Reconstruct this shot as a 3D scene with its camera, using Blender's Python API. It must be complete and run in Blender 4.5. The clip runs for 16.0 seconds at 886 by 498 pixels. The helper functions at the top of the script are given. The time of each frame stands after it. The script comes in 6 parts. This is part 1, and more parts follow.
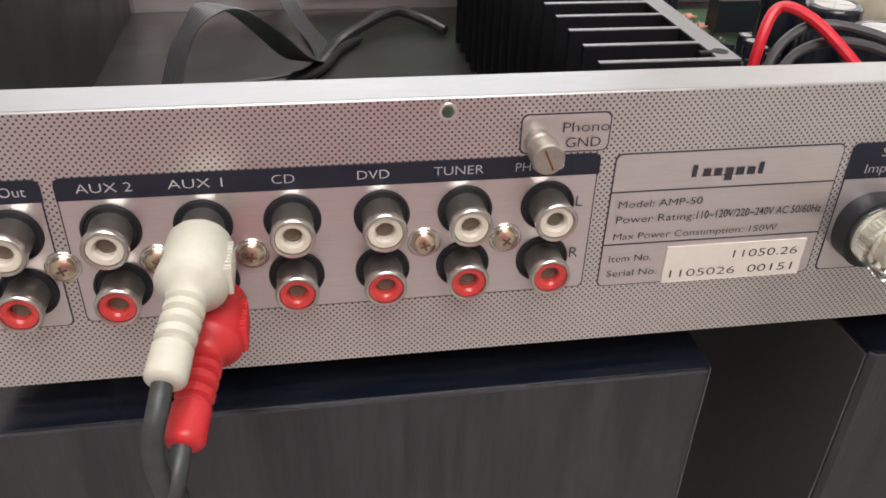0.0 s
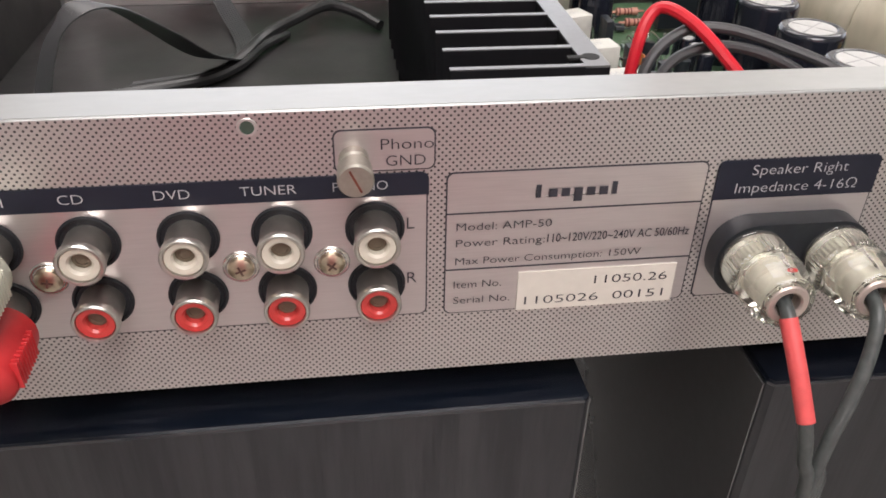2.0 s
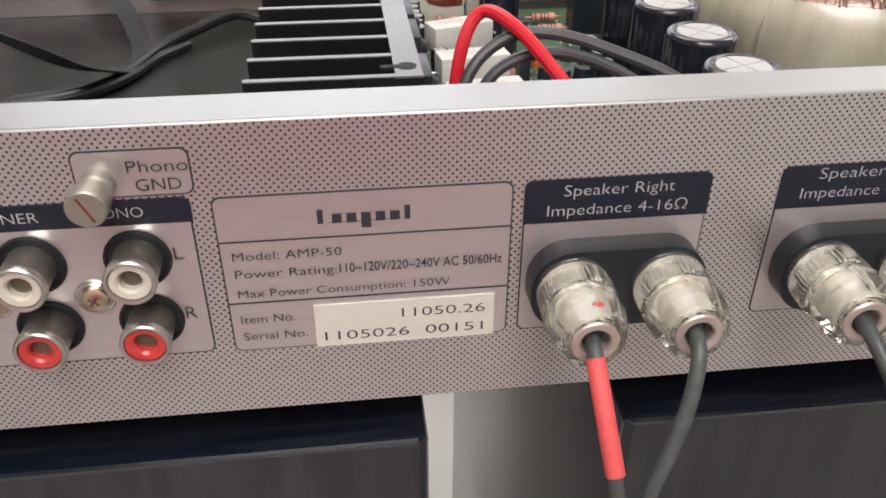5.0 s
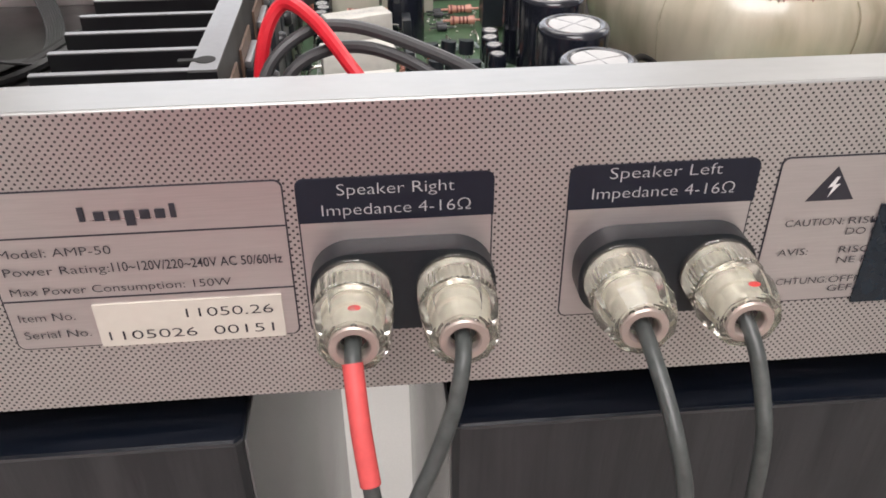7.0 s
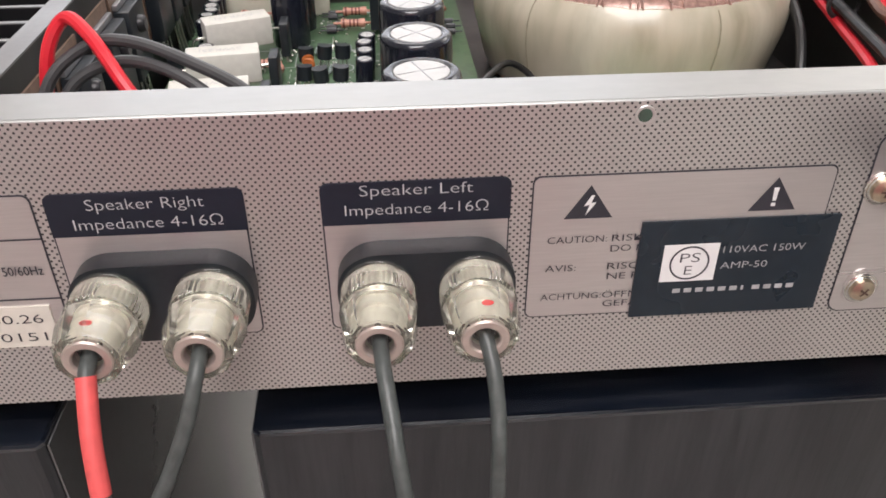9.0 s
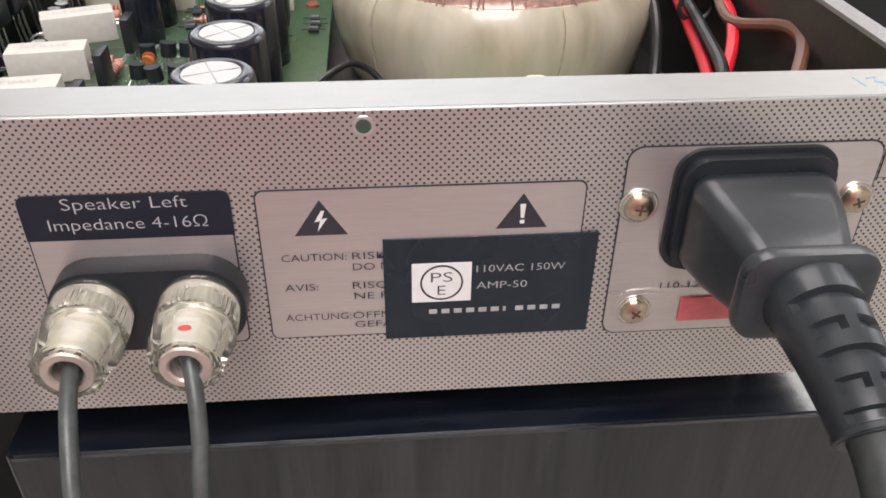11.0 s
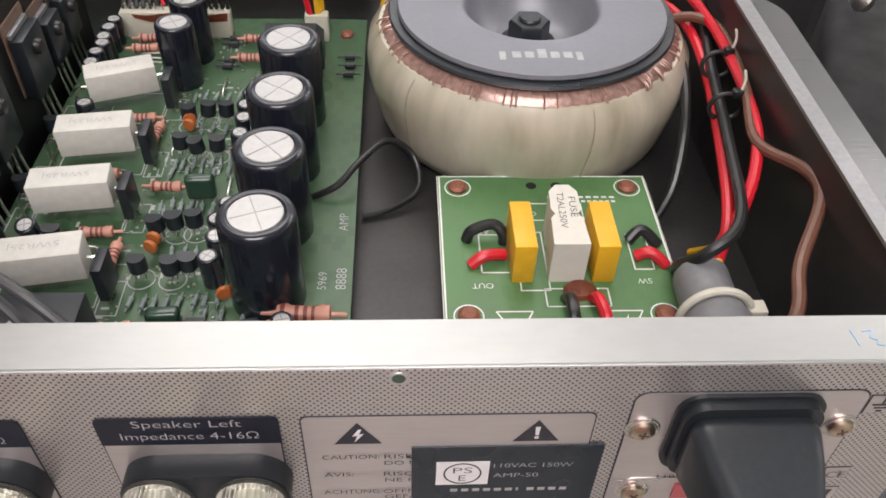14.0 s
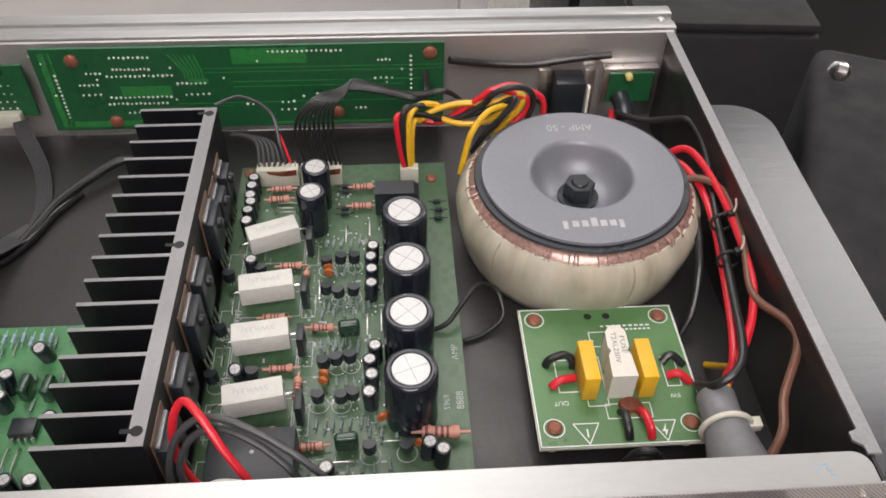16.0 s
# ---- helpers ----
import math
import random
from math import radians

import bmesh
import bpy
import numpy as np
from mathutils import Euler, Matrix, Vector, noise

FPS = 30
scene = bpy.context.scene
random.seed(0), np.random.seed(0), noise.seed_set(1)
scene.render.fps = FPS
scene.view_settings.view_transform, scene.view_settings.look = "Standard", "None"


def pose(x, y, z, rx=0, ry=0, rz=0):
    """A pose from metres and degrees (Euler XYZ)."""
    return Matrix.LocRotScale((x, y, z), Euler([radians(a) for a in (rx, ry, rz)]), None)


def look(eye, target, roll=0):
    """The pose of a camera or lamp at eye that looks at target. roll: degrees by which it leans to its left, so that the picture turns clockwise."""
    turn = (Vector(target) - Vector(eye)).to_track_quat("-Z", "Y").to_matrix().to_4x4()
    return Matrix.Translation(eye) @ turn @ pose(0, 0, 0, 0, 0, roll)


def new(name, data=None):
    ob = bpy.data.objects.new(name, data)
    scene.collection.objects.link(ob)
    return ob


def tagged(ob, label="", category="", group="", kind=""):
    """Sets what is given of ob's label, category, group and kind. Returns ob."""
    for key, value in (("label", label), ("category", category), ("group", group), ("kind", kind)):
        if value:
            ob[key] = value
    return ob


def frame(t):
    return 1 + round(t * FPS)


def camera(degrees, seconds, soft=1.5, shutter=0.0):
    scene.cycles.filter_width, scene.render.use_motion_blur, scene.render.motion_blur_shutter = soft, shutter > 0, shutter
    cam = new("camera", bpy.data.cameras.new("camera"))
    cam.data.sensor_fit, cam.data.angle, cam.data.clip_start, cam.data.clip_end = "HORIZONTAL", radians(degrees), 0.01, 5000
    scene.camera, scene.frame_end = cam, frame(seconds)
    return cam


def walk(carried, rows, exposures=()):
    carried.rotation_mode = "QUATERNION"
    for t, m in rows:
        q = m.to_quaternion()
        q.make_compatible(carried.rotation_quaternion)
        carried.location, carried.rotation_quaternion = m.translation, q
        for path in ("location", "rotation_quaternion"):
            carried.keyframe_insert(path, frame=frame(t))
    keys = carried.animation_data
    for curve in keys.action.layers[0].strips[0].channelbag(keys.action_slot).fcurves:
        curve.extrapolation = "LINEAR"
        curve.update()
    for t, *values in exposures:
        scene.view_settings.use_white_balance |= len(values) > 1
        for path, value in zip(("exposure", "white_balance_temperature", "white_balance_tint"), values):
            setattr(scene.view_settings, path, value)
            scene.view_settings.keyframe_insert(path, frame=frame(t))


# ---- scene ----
cam = camera(56.78, 16.0, 1.7)
PATH = [
    (0, (-0.33978, -0.14585, 0.12298), (-0.30947, 0.01993, 0.01529), 1.94),
    (0.5, (-0.32757, -0.14645, 0.12358), (-0.30022, 0.01868, 0.01411), 1.65),
    (1, (-0.31632, -0.14349, 0.12497), (-0.29068, 0.02183, 0.01538), 1.44),
    (1.5, (-0.30470, -0.14058, 0.12408), (-0.28046, 0.02404, 0.01311), 1.39),
    (2, (-0.29729, -0.13568, 0.12243), (-0.27324, 0.02937, 0.01206), 1.30),
    (2.5, (-0.29138, -0.13321, 0.11929), (-0.26780, 0.03276, 0.01020), 1.17),
    (3, (-0.28362, -0.12847, 0.12034), (-0.26027, 0.03604, 0.00903), 1.27),
    (3.5, (-0.27469, -0.12927, 0.11838), (-0.25174, 0.03635, 0.00863), 0.87),
    (4, (-0.26290, -0.13232, 0.11731), (-0.24185, 0.03507, 0.00990), 0.40),
    (4.2, (-0.26101, -0.13076, 0.11938), (-0.23998, 0.03576, 0.01062), 0.30),
    (6.3, (-0.22885, -0.12331, 0.11304), (-0.21119, 0.04352, 0.00416), -0.17),
    (6.5, (-0.22367, -0.12351, 0.11414), (-0.20724, 0.04277, 0.00423), -0.30),
    (7, (-0.20828, -0.12509, 0.11599), (-0.19345, 0.04103, 0.00561), -0.33),
    (7.5, (-0.19865, -0.12532, 0.11788), (-0.18455, 0.04057, 0.00706), -0.28),
    (8, (-0.18761, -0.12629, 0.11906), (-0.17351, 0.03882, 0.00708), -0.16),
    (8.5, (-0.17322, -0.12775, 0.11866), (-0.16058, 0.03683, 0.00573), -0.27),
    (9, (-0.16225, -0.12838, 0.12106), (-0.14963, 0.03653, 0.00861), -0.18),
    (9.2, (-0.15553, -0.12918, 0.12097), (-0.14396, 0.03560, 0.00821), -0.27),
    (11.5, (-0.10644, -0.11593, 0.11795), (-0.09009, 0.04752, 0.00385), 0.94),
    (12, (-0.09605, -0.11173, 0.11719), (-0.07941, 0.04993, 0.00061), 0.92),
    (12.5, (-0.08453, -0.11291, 0.11885), (-0.06814, 0.04726, 0.00021), 1.12),
    (13, (-0.08094, -0.11242, 0.12331), (-0.06395, 0.04312, -0.00127), 2.10),
    (13.5, (-0.09217, -0.10131, 0.14943), (-0.08010, 0.04826, 0.01720), 1.82),
    (14, (-0.11596, -0.09055, 0.18024), (-0.10628, 0.05289, 0.04121), 2.38),
    (14.5, (-0.13282, -0.08399, 0.20987), (-0.12627, 0.05717, 0.06833), 2.05),
    (15, (-0.14088, -0.08813, 0.24383), (-0.13465, 0.04920, 0.09856), 2.40),
    (15.5, (-0.14949, -0.10417, 0.26603), (-0.14329, 0.03343, 0.12102), 1.64),
    (16, (-0.15609, -0.11398, 0.28589), (-0.14504, 0.02599, 0.14346), 1.32),
]
EXPOSURES = [(0.0, -0.07), (9.0, -0.02), (13.0, 0.05), (13.5, -0.1), (14.0, -0.25), (15.0, -0.3), (16.0, -0.28)]
walk(cam, [(t, look(eye, target, roll)) for t, eye, target, roll in PATH], EXPOSURES)

# ---------------------------------------------------------------- world and lights
world = bpy.data.worlds.new("world")
scene.world = world
world.use_nodes = True
wnt = world.node_tree
sky = wnt.nodes.new("ShaderNodeTexSky")
sky.sky_type, sky.sun_disc = "NISHITA", False
sky.sun_elevation, sky.sun_rotation = radians(40), radians(200)
wnt.links.new(sky.outputs[0], wnt.nodes["Background"].inputs[0])
wnt.nodes["Background"].inputs[1].default_value = 0.10


def area(name, m, sx, sy, watts, color):
    d = bpy.data.lights.new(name, "AREA")
    d.shape, d.size, d.size_y, d.energy, d.color = "RECTANGLE", sx, sy, watts, color
    ob = new(name, d)
    ob.matrix_basis = m
    return ob


# daylight through the window in the far wall, and three added, unseen ceiling panels
area("window_fill", look((-0.3, 2.55, 0.75), (-0.3, 0, 0.35)), 2.2, 1.3, 16, (1.0, 0.955, 0.955))
area("added_ceiling_fill", look((1.65, 1.75, 1.64), (1.65, 1.75, 0)), 1.2, 1.2, 8, (1.0, 0.95, 0.94))
area("added_ceiling_fill", look((-0.3, 1.1, 1.64), (-0.3, 1.1, 0)), 1.2, 1.2, 8.5, (1.0, 0.90, 0.87))
area("added_ceiling_fill", look((-0.25, -1.15, 1.64), (-0.25, -1.15, 0)), 1.2, 1.2, 36, (1.0, 0.945, 0.955))
# added side lamp, unseen: gives the right cabinet top its sheen
area("window_fill", look((2.52, 1.35, 0.75), (0, 1.35, 0.3)), 2.0, 1.3, 13, (1.0, 0.96, 0.97))

# ---------------------------------------------------------------- materials
C = 0.01  # plan numbers are centimetres


class Nodes:
    def __init__(self, name):
        self.m = bpy.data.materials.new(name)
        self.m.use_nodes = True
        self.t = self.m.node_tree
        self.b = self.t.nodes["Principled BSDF"]
        self.co = self.t.nodes.new("ShaderNodeTexCoord").outputs["Object"]

    def node(self, kind, **kw):
        n = self.t.nodes.new(kind)
        for k, v in kw.items():
            n.inputs[k].default_value = v
        return n

    def link(self, a, b):
        self.t.links.new(a, b)

    def math(self, op, a, b=None, c=None):
        n = self.t.nodes.new("ShaderNodeMath")
        n.operation = op
        for i, v in enumerate((a, b, c)):
            if v is None:
                continue
            if isinstance(v, (int, float)):
                n.inputs[i].default_value = v
            else:
                self.link(v, n.inputs[i])
        return n.outputs[0]

    def noise(self, scale, detail=4, stretch=(1, 1, 1)):
        mp = self.node("ShaderNodeMapping", Scale=stretch)
        self.link(self.co, mp.inputs[0])
        n = self.node("ShaderNodeTexNoise", Scale=scale, Detail=detail)
        self.link(mp.outputs[0], n.inputs["Vector"])
        return n.outputs[0]

    def ramp(self, f, lo, hi, a, b):
        n = self.node("ShaderNodeMapRange")
        for k, v in zip(("From Min", "From Max", "To Min", "To Max"), (lo, hi, a, b)):
            n.inputs[k].default_value = v
        self.link(f, n.inputs[0])
        return n.outputs[0]

    def mix(self, f, a, b):
        n = self.t.nodes.new("ShaderNodeMix")
        n.data_type = "RGBA"
        if isinstance(f, (int, float)):
            n.inputs[0].default_value = f
        else:
            self.link(f, n.inputs[0])
        for i, v in ((6, a), (7, b)):
            if isinstance(v, tuple):
                n.inputs[i].default_value = (*v, 1)
            else:
                self.link(v, n.inputs[i])
        return n.outputs[2]

    def bump(self, f, dist, strength=0.5):
        n = self.node("ShaderNodeBump", Strength=strength, Distance=dist)
        self.link(f, n.inputs["Height"])
        self.link(n.outputs[0], self.b.inputs["Normal"])


def surface(name, color, rough=0.5, metal=0.0, scale=400.0, vary=0.12, bump=0.00003, stretch=(1, 1, 1), wide=40.0, random_vary=0.0, coat=0.0):
    """A surface with fine grain and broader wear."""
    n = Nodes(name)
    fine, broad = n.noise(scale, 5, stretch), n.noise(wide, 3, stretch)
    dark = tuple(c * (1 - vary) for c in color)
    lite = tuple(min(1, c * (1 + vary)) for c in color)
    col = n.mix(n.ramp(fine, 0.3, 0.7, 0, 1), dark, lite)
    col = n.mix(n.ramp(broad, 0.35, 0.75, 0, 0.5), col, tuple(c * (1 - 1.6 * vary) for c in color))
    if random_vary:
        info = n.t.nodes.new("ShaderNodeObjectInfo")
        col = n.mix(n.ramp(info.outputs["Random"], 0, 1, 0, random_vary), col, tuple(c * 0.5 for c in color))
    n.link(col, n.b.inputs["Base Color"])
    n.link(n.ramp(broad, 0.3, 0.7, max(0.02, rough - 0.07), min(1, rough + 0.07)), n.b.inputs["Roughness"])
    n.b.inputs["Metallic"].default_value = metal
    n.b.inputs["Coat Weight"].default_value = coat
    n.bump(fine, bump)
    return n.m


def dotted_metal(name):
    """Satin silver sheet with a printed staggered grid of small dark dots."""
    n = Nodes(name)
    sep = n.t.nodes.new("ShaderNodeSeparateXYZ")
    n.link(n.co, sep.inputs[0])
    px, pz = 0.00139, 0.00148
    u, w = n.math("DIVIDE", sep.outputs[0], px), n.math("DIVIDE", sep.outputs[2], pz)

    def cell(shift):
        a = n.math("MULTIPLY", n.math("SUBTRACT", n.math("FRACT", n.math("ADD", u, shift + 100)), 0.5), px)
        b = n.math("MULTIPLY", n.math("SUBTRACT", n.math("FRACT", n.math("ADD", w, shift + 100)), 0.5), pz)
        return n.math("SQRT", n.math("ADD", n.math("MULTIPLY", a, a), n.math("MULTIPLY", b, b)))

    d = n.math("MINIMUM", cell(0.0), cell(0.5))
    dot = n.ramp(d, 0.00021, 0.00027, 1, 0)
    grain, broad = n.noise(900, 4, (0.15, 1, 3)), n.noise(30, 3)
    base = n.mix(n.ramp(grain, 0.3, 0.7, 0, 1), (0.60, 0.57, 0.555), (0.70, 0.67, 0.655))
    base = n.mix(n.ramp(broad, 0.4, 0.7, 0, 0.35), base, (0.56, 0.53, 0.52))
    n.link(n.mix(dot, base, (0.035, 0.033, 0.035)), n.b.inputs["Base Color"])
    n.link(n.math("MULTIPLY", n.math("SUBTRACT", 1.0, dot), 0.8), n.b.inputs["Metallic"])
    n.link(n.ramp(broad, 0.3, 0.7, 0.28, 0.36), n.b.inputs["Roughness"])
    n.bump(grain, 0.00001, 0.4)
    return n.m


def board_green(name, base=(0.032, 0.082, 0.038), trace=(0.05, 0.12, 0.055)):
    """Solder-masked board with paler copper tracks under the lacquer."""
    n = Nodes(name)
    mp = n.node("ShaderNodeMapping", Scale=(260, 190, 190))
    n.link(n.co, mp.inputs[0])
    v = n.t.nodes.new("ShaderNodeTexVoronoi")
    v.distance, v.feature = "CHEBYCHEV", "F1"
    v.inputs["Scale"].default_value = 1.0
    n.link(mp.outputs[0], v.inputs["Vector"])
    tr = n.ramp(v.outputs["Distance"], 0.34, 0.40, 0, 1)
    broad, fine = n.noise(25, 3), n.noise(700, 4)
    col = n.mix(tr, base, trace)
    col = n.mix(n.ramp(broad, 0.35, 0.7, 0, 0.55), col, tuple(c * 1.5 for c in base))
    n.link(col, n.b.inputs["Base Color"])
    n.link(n.ramp(broad, 0.3, 0.7, 0.25, 0.42), n.b.inputs["Roughness"])
    n.bump(n.math("ADD", tr, n.math("MULTIPLY", fine, 0.4)), 0.00004, 0.5)
    return n.m


def ash_wood(name, stretch, rough, dark, lite, relief=0.00015):
    n = Nodes(name)
    g = n.noise(70, 6, stretch)
    g2 = n.noise(300, 4, stretch)
    f = n.ramp(n.math("ADD", g, n.math("MULTIPLY", g2, 0.5)), 0.62, 0.95, 0, 1)
    n.link(n.mix(f, dark, lite), n.b.inputs["Base Color"])
    n.link(n.ramp(f, 0, 1, rough, rough + 800 * relief), n.b.inputs["Roughness"])
    n.bump(f, relief, 0.6)
    return n.m


def clear_plastic(name, tint, rough, clear=1.0):
    n = Nodes(name)
    n.b.inputs["Base Color"].default_value = (*tint, 1)
    n.b.inputs["Transmission Weight"].default_value = clear
    n.b.inputs["IOR"].default_value = 1.46
    broad = n.noise(500, 3)
    n.link(n.ramp(broad, 0.3, 0.7, rough * 0.6, rough * 1.4), n.b.inputs["Roughness"])
    n.bump(broad, 0.00001, 0.3)
    return n.m


def winding_film(name):
    """Cream polyester tape wound radially over copper, glossy and wrinkled."""
    n = Nodes(name)
    broad, fine = n.noise(60, 5, (1, 1, 0.35)), n.noise(500, 5, (1, 1, 0.2))
    col = n.mix(n.ramp(broad, 0.36, 0.66, 0, 1), (0.37, 0.34, 0.25), (0.56, 0.53, 0.43))
    col = n.mix(n.ramp(n.noise(38, 2, (1, 1, 0.2)), 0.48, 0.66, 0, 0.45), col, (0.30, 0.25, 0.16))
    col = n.mix(n.ramp(fine, 0.5, 0.75, 0, 0.4), col, (0.44, 0.39, 0.29))
    sep = n.t.nodes.new("ShaderNodeSeparateXYZ")
    n.link(n.co, sep.inputs[0])
    turn = n.math("ARCTAN2", n.math("SUBTRACT", sep.outputs[1], 0.1655), n.math("ADD", sep.outputs[0], 0.072))
    cxyz = n.t.nodes.new("ShaderNodeCombineXYZ")
    n.link(n.math("MULTIPLY", turn, 5.0), cxyz.inputs[0])
    n.link(n.math("MULTIPLY", sep.outputs[2], 22.0), cxyz.inputs[1])
    lap = n.node("ShaderNodeTexNoise", Scale=1.3, Detail=2.0)
    n.link(cxyz.outputs[0], lap.inputs["Vector"])
    col = n.mix(n.ramp(lap.outputs[0], 0.40, 0.62, 0, 0.5), col, (0.60, 0.55, 0.44))
    n.link(col, n.b.inputs["Base Color"])
    n.b.inputs["Roughness"].default_value = 0.28
    n.b.inputs["Coat Weight"].default_value = 0.5
    n.bump(n.math("ADD", broad, n.math("MULTIPLY", fine, 0.5)), 0.0003, 0.6)
    return n.m


def glow(name, color, strength):
    n = Nodes(name)
    n.b.inputs["Base Color"].default_value = (*color, 1)
    n.b.inputs["Emission Color"].default_value = (*color, 1)
    n.b.inputs["Emission Strength"].default_value = strength
    return n.m


M_PANEL = dotted_metal("dotted_silver_panel")
M_SILVER = surface("satin_silver", (0.66, 0.63, 0.62), 0.4, 0.8, 900, 0.06, 0.00001, (0.15, 1, 3))
M_LABEL = surface("plain_silver_print", (0.66, 0.62, 0.61), 0.32, 0.78, 900, 0.05, 0.00001, (0.15, 1, 3))
M_FLANGE = surface("bare_aluminium", (0.42, 0.425, 0.42), 0.4, 0.8, 500, 0.03, 0.00001, (0.4, 1, 1), 9)
M_NAVY = surface("navy_black_print", (0.007, 0.010, 0.022), 0.5, 0.0, 800, 0.1, 0.00001)
M_INK = surface("dark_ink", (0.03, 0.03, 0.04), 0.5)
M_HEADINK = surface("dull_white_ink", (0.52, 0.52, 0.53), 0.5, vary=0.04)
M_WHITEINK = surface("white_ink", (0.78, 0.78, 0.78), 0.5, vary=0.04)
M_PALEINK = surface("pale_grey_ink", (0.42, 0.42, 0.43), 0.5)
M_PAPER = surface("cream_paper", (0.66, 0.63, 0.56), 0.55, vary=0.03)
M_STICKER = surface("black_sticker", (0.010, 0.018, 0.028), 0.3, vary=0.1)
M_STEEL = surface("black_painted_steel", (0.026, 0.025, 0.025), 0.36, 0.0, 600, 0.2, 0.00003)
M_EDGE = surface("grey_steel_edge", (0.30, 0.30, 0.31), 0.4, 0.6, 600, 0.1)
M_RUBBER = surface("black_rubber", (0.026, 0.031, 0.037), 0.33, 0.0, 700, 0.15, 0.00004, coat=0.15)
M_PLASTIC = surface("black_plastic", (0.015, 0.019, 0.024), 0.38, 0.0, 900, 0.15, 0.00002)
M_WIRE_GREY = surface("grey_speaker_wire_skin", (0.072, 0.082, 0.08), 0.38, 0.0, 500, 0.25, 0.00005)
M_CORD = surface("dark_grey_cord", (0.042, 0.048, 0.048), 0.5, 0.0, 500, 0.25, 0.00005)
M_NICKEL = surface("nickel_plate", (0.74, 0.72, 0.69), 0.3, 1.0, 500, 0.12, 0.00002)
M_SHELL = surface("satin_nickel_shell", (0.56, 0.54, 0.50), 0.33, 0.92, 500, 0.1, 0.00002)
M_SCREW = surface("brassy_screw", (0.62, 0.53, 0.40), 0.32, 1.0, 700, 0.2, 0.00003)
M_GREY_SCREW = surface("grey_nickel_screw", (0.40, 0.38, 0.33), 0.45, 0.8, 700, 0.1)
M_WHITE_IN = surface("ivory_insulator", (0.60, 0.56, 0.47), 0.45, vary=0.06)
M_RED_IN = surface("red_insulator", (0.52, 0.05, 0.045), 0.3, vary=0.1)
# near-black paint for the shade inside holes
M_HOLE = surface("hole_shade", (0.01, 0.01, 0.01), 0.7)
M_WHITE_PLUG = surface("ivory_white_plug", (0.55, 0.545, 0.455), 0.45, vary=0.05)
M_RED_PLUG = surface("red_plug", (0.56, 0.03, 0.035), 0.42, vary=0.08)
M_SLEEVE = surface("coral_red_sleeve", (0.72, 0.10, 0.10), 0.5, vary=0.12)
M_RED_WIRE = surface("red_wire", (0.62, 0.015, 0.03), 0.35, vary=0.08)
M_YELLOW_WIRE = surface("yellow_wire", (0.72, 0.42, 0.02), 0.38, vary=0.08)
M_BLACK_WIRE = surface("black_wire", (0.018, 0.018, 0.019), 0.35, vary=0.15)
M_GREY_WIRE = surface("grey_wire", (0.05, 0.05, 0.053), 0.4, vary=0.1)
M_BROWN_WIRE = surface("brown_wire", (0.16, 0.07, 0.045), 0.4, vary=0.1)
M_WHITE_WIRE = surface("white_wire", (0.62, 0.60, 0.56), 0.4, vary=0.06)
M_CLEAR = clear_plastic("clear_acrylic", (0.99, 0.98, 0.90), 0.025, 0.95)
M_POSTEND = surface("pinkish_nickel_end", (0.62, 0.53, 0.48), 0.42, 0.7, 500, 0.08)
M_SOLDER = surface("bright_solder", (0.78, 0.77, 0.74), 0.35, 0.4, 600, 0.1)
M_BRASS = surface("nickel_brass", (0.95, 0.92, 0.82), 0.4, 0.3, 500, 0.1)
M_BOARD = board_green("green_circuit_board", (0.048, 0.092, 0.048), (0.058, 0.112, 0.057))
M_FUSEBOARD = board_green("pale_green_circuit_board", (0.075, 0.165, 0.062), (0.08, 0.175, 0.066))
M_DISPLAY = board_green("bright_green_circuit_board", (0.012, 0.078, 0.028), (0.014, 0.088, 0.032))
M_SINK = surface("black_anodised", (0.009, 0.009, 0.011), 0.45, 0.2, 700, 0.2, 0.00002, (1, 1, 0.2))
M_SINK_TOP = surface("grey_cut_aluminium", (0.23, 0.23, 0.235), 0.36, 0.5, 700, 0.06, 0.00002)
M_CAP = surface("black_capacitor_sleeve", (0.012, 0.014, 0.022), 0.22, 0.0, 500, 0.2, 0.00002, coat=0.3)
M_CAPTOP = surface("aluminium_can_top", (0.52, 0.515, 0.505), 0.45, 0.5, 600, 0.05, 0.00002)
M_CEMENT = surface("white_ceramic", (0.60, 0.59, 0.545), 0.65, 0.0, 500, 0.06, 0.0001)
M_PINK = surface("pink_resistor_body", (0.56, 0.27, 0.20), 0.42, 0.0, 400, 0.1, random_vary=0.35)
M_BLUE = surface("pale_grey_resistor", (0.24, 0.29, 0.28), 0.4, 0.0, 400, 0.2, random_vary=0.5)
M_BAND = surface("brown_band", (0.16, 0.04, 0.03), 0.45)
M_ORANGE = surface("orange_ceramic", (0.42, 0.12, 0.03), 0.45)
M_FILMCAP = surface("dark_green_film", (0.018, 0.05, 0.03), 0.25, coat=0.4)
M_YELLOW = surface("yellow_box_capacitor", (0.76, 0.42, 0.02), 0.4, vary=0.06)
M_FUSE = surface("white_fuse_holder", (0.66, 0.63, 0.565), 0.45, vary=0.04)
M_COPPER = surface("lacquered_copper", (0.42, 0.26, 0.22), 0.3, 0.4, 600, 0.3, 0.0001, coat=0.4)
M_WINDING = winding_film("cream_winding_tape")
M_DISC = surface("grey_metal_disc", (0.21, 0.215, 0.24), 0.4, 0.25, 500, 0.04, 0.00002)
M_SHRINK = surface("grey_shrink_sleeve", (0.19, 0.19, 0.20), 0.45, vary=0.1)
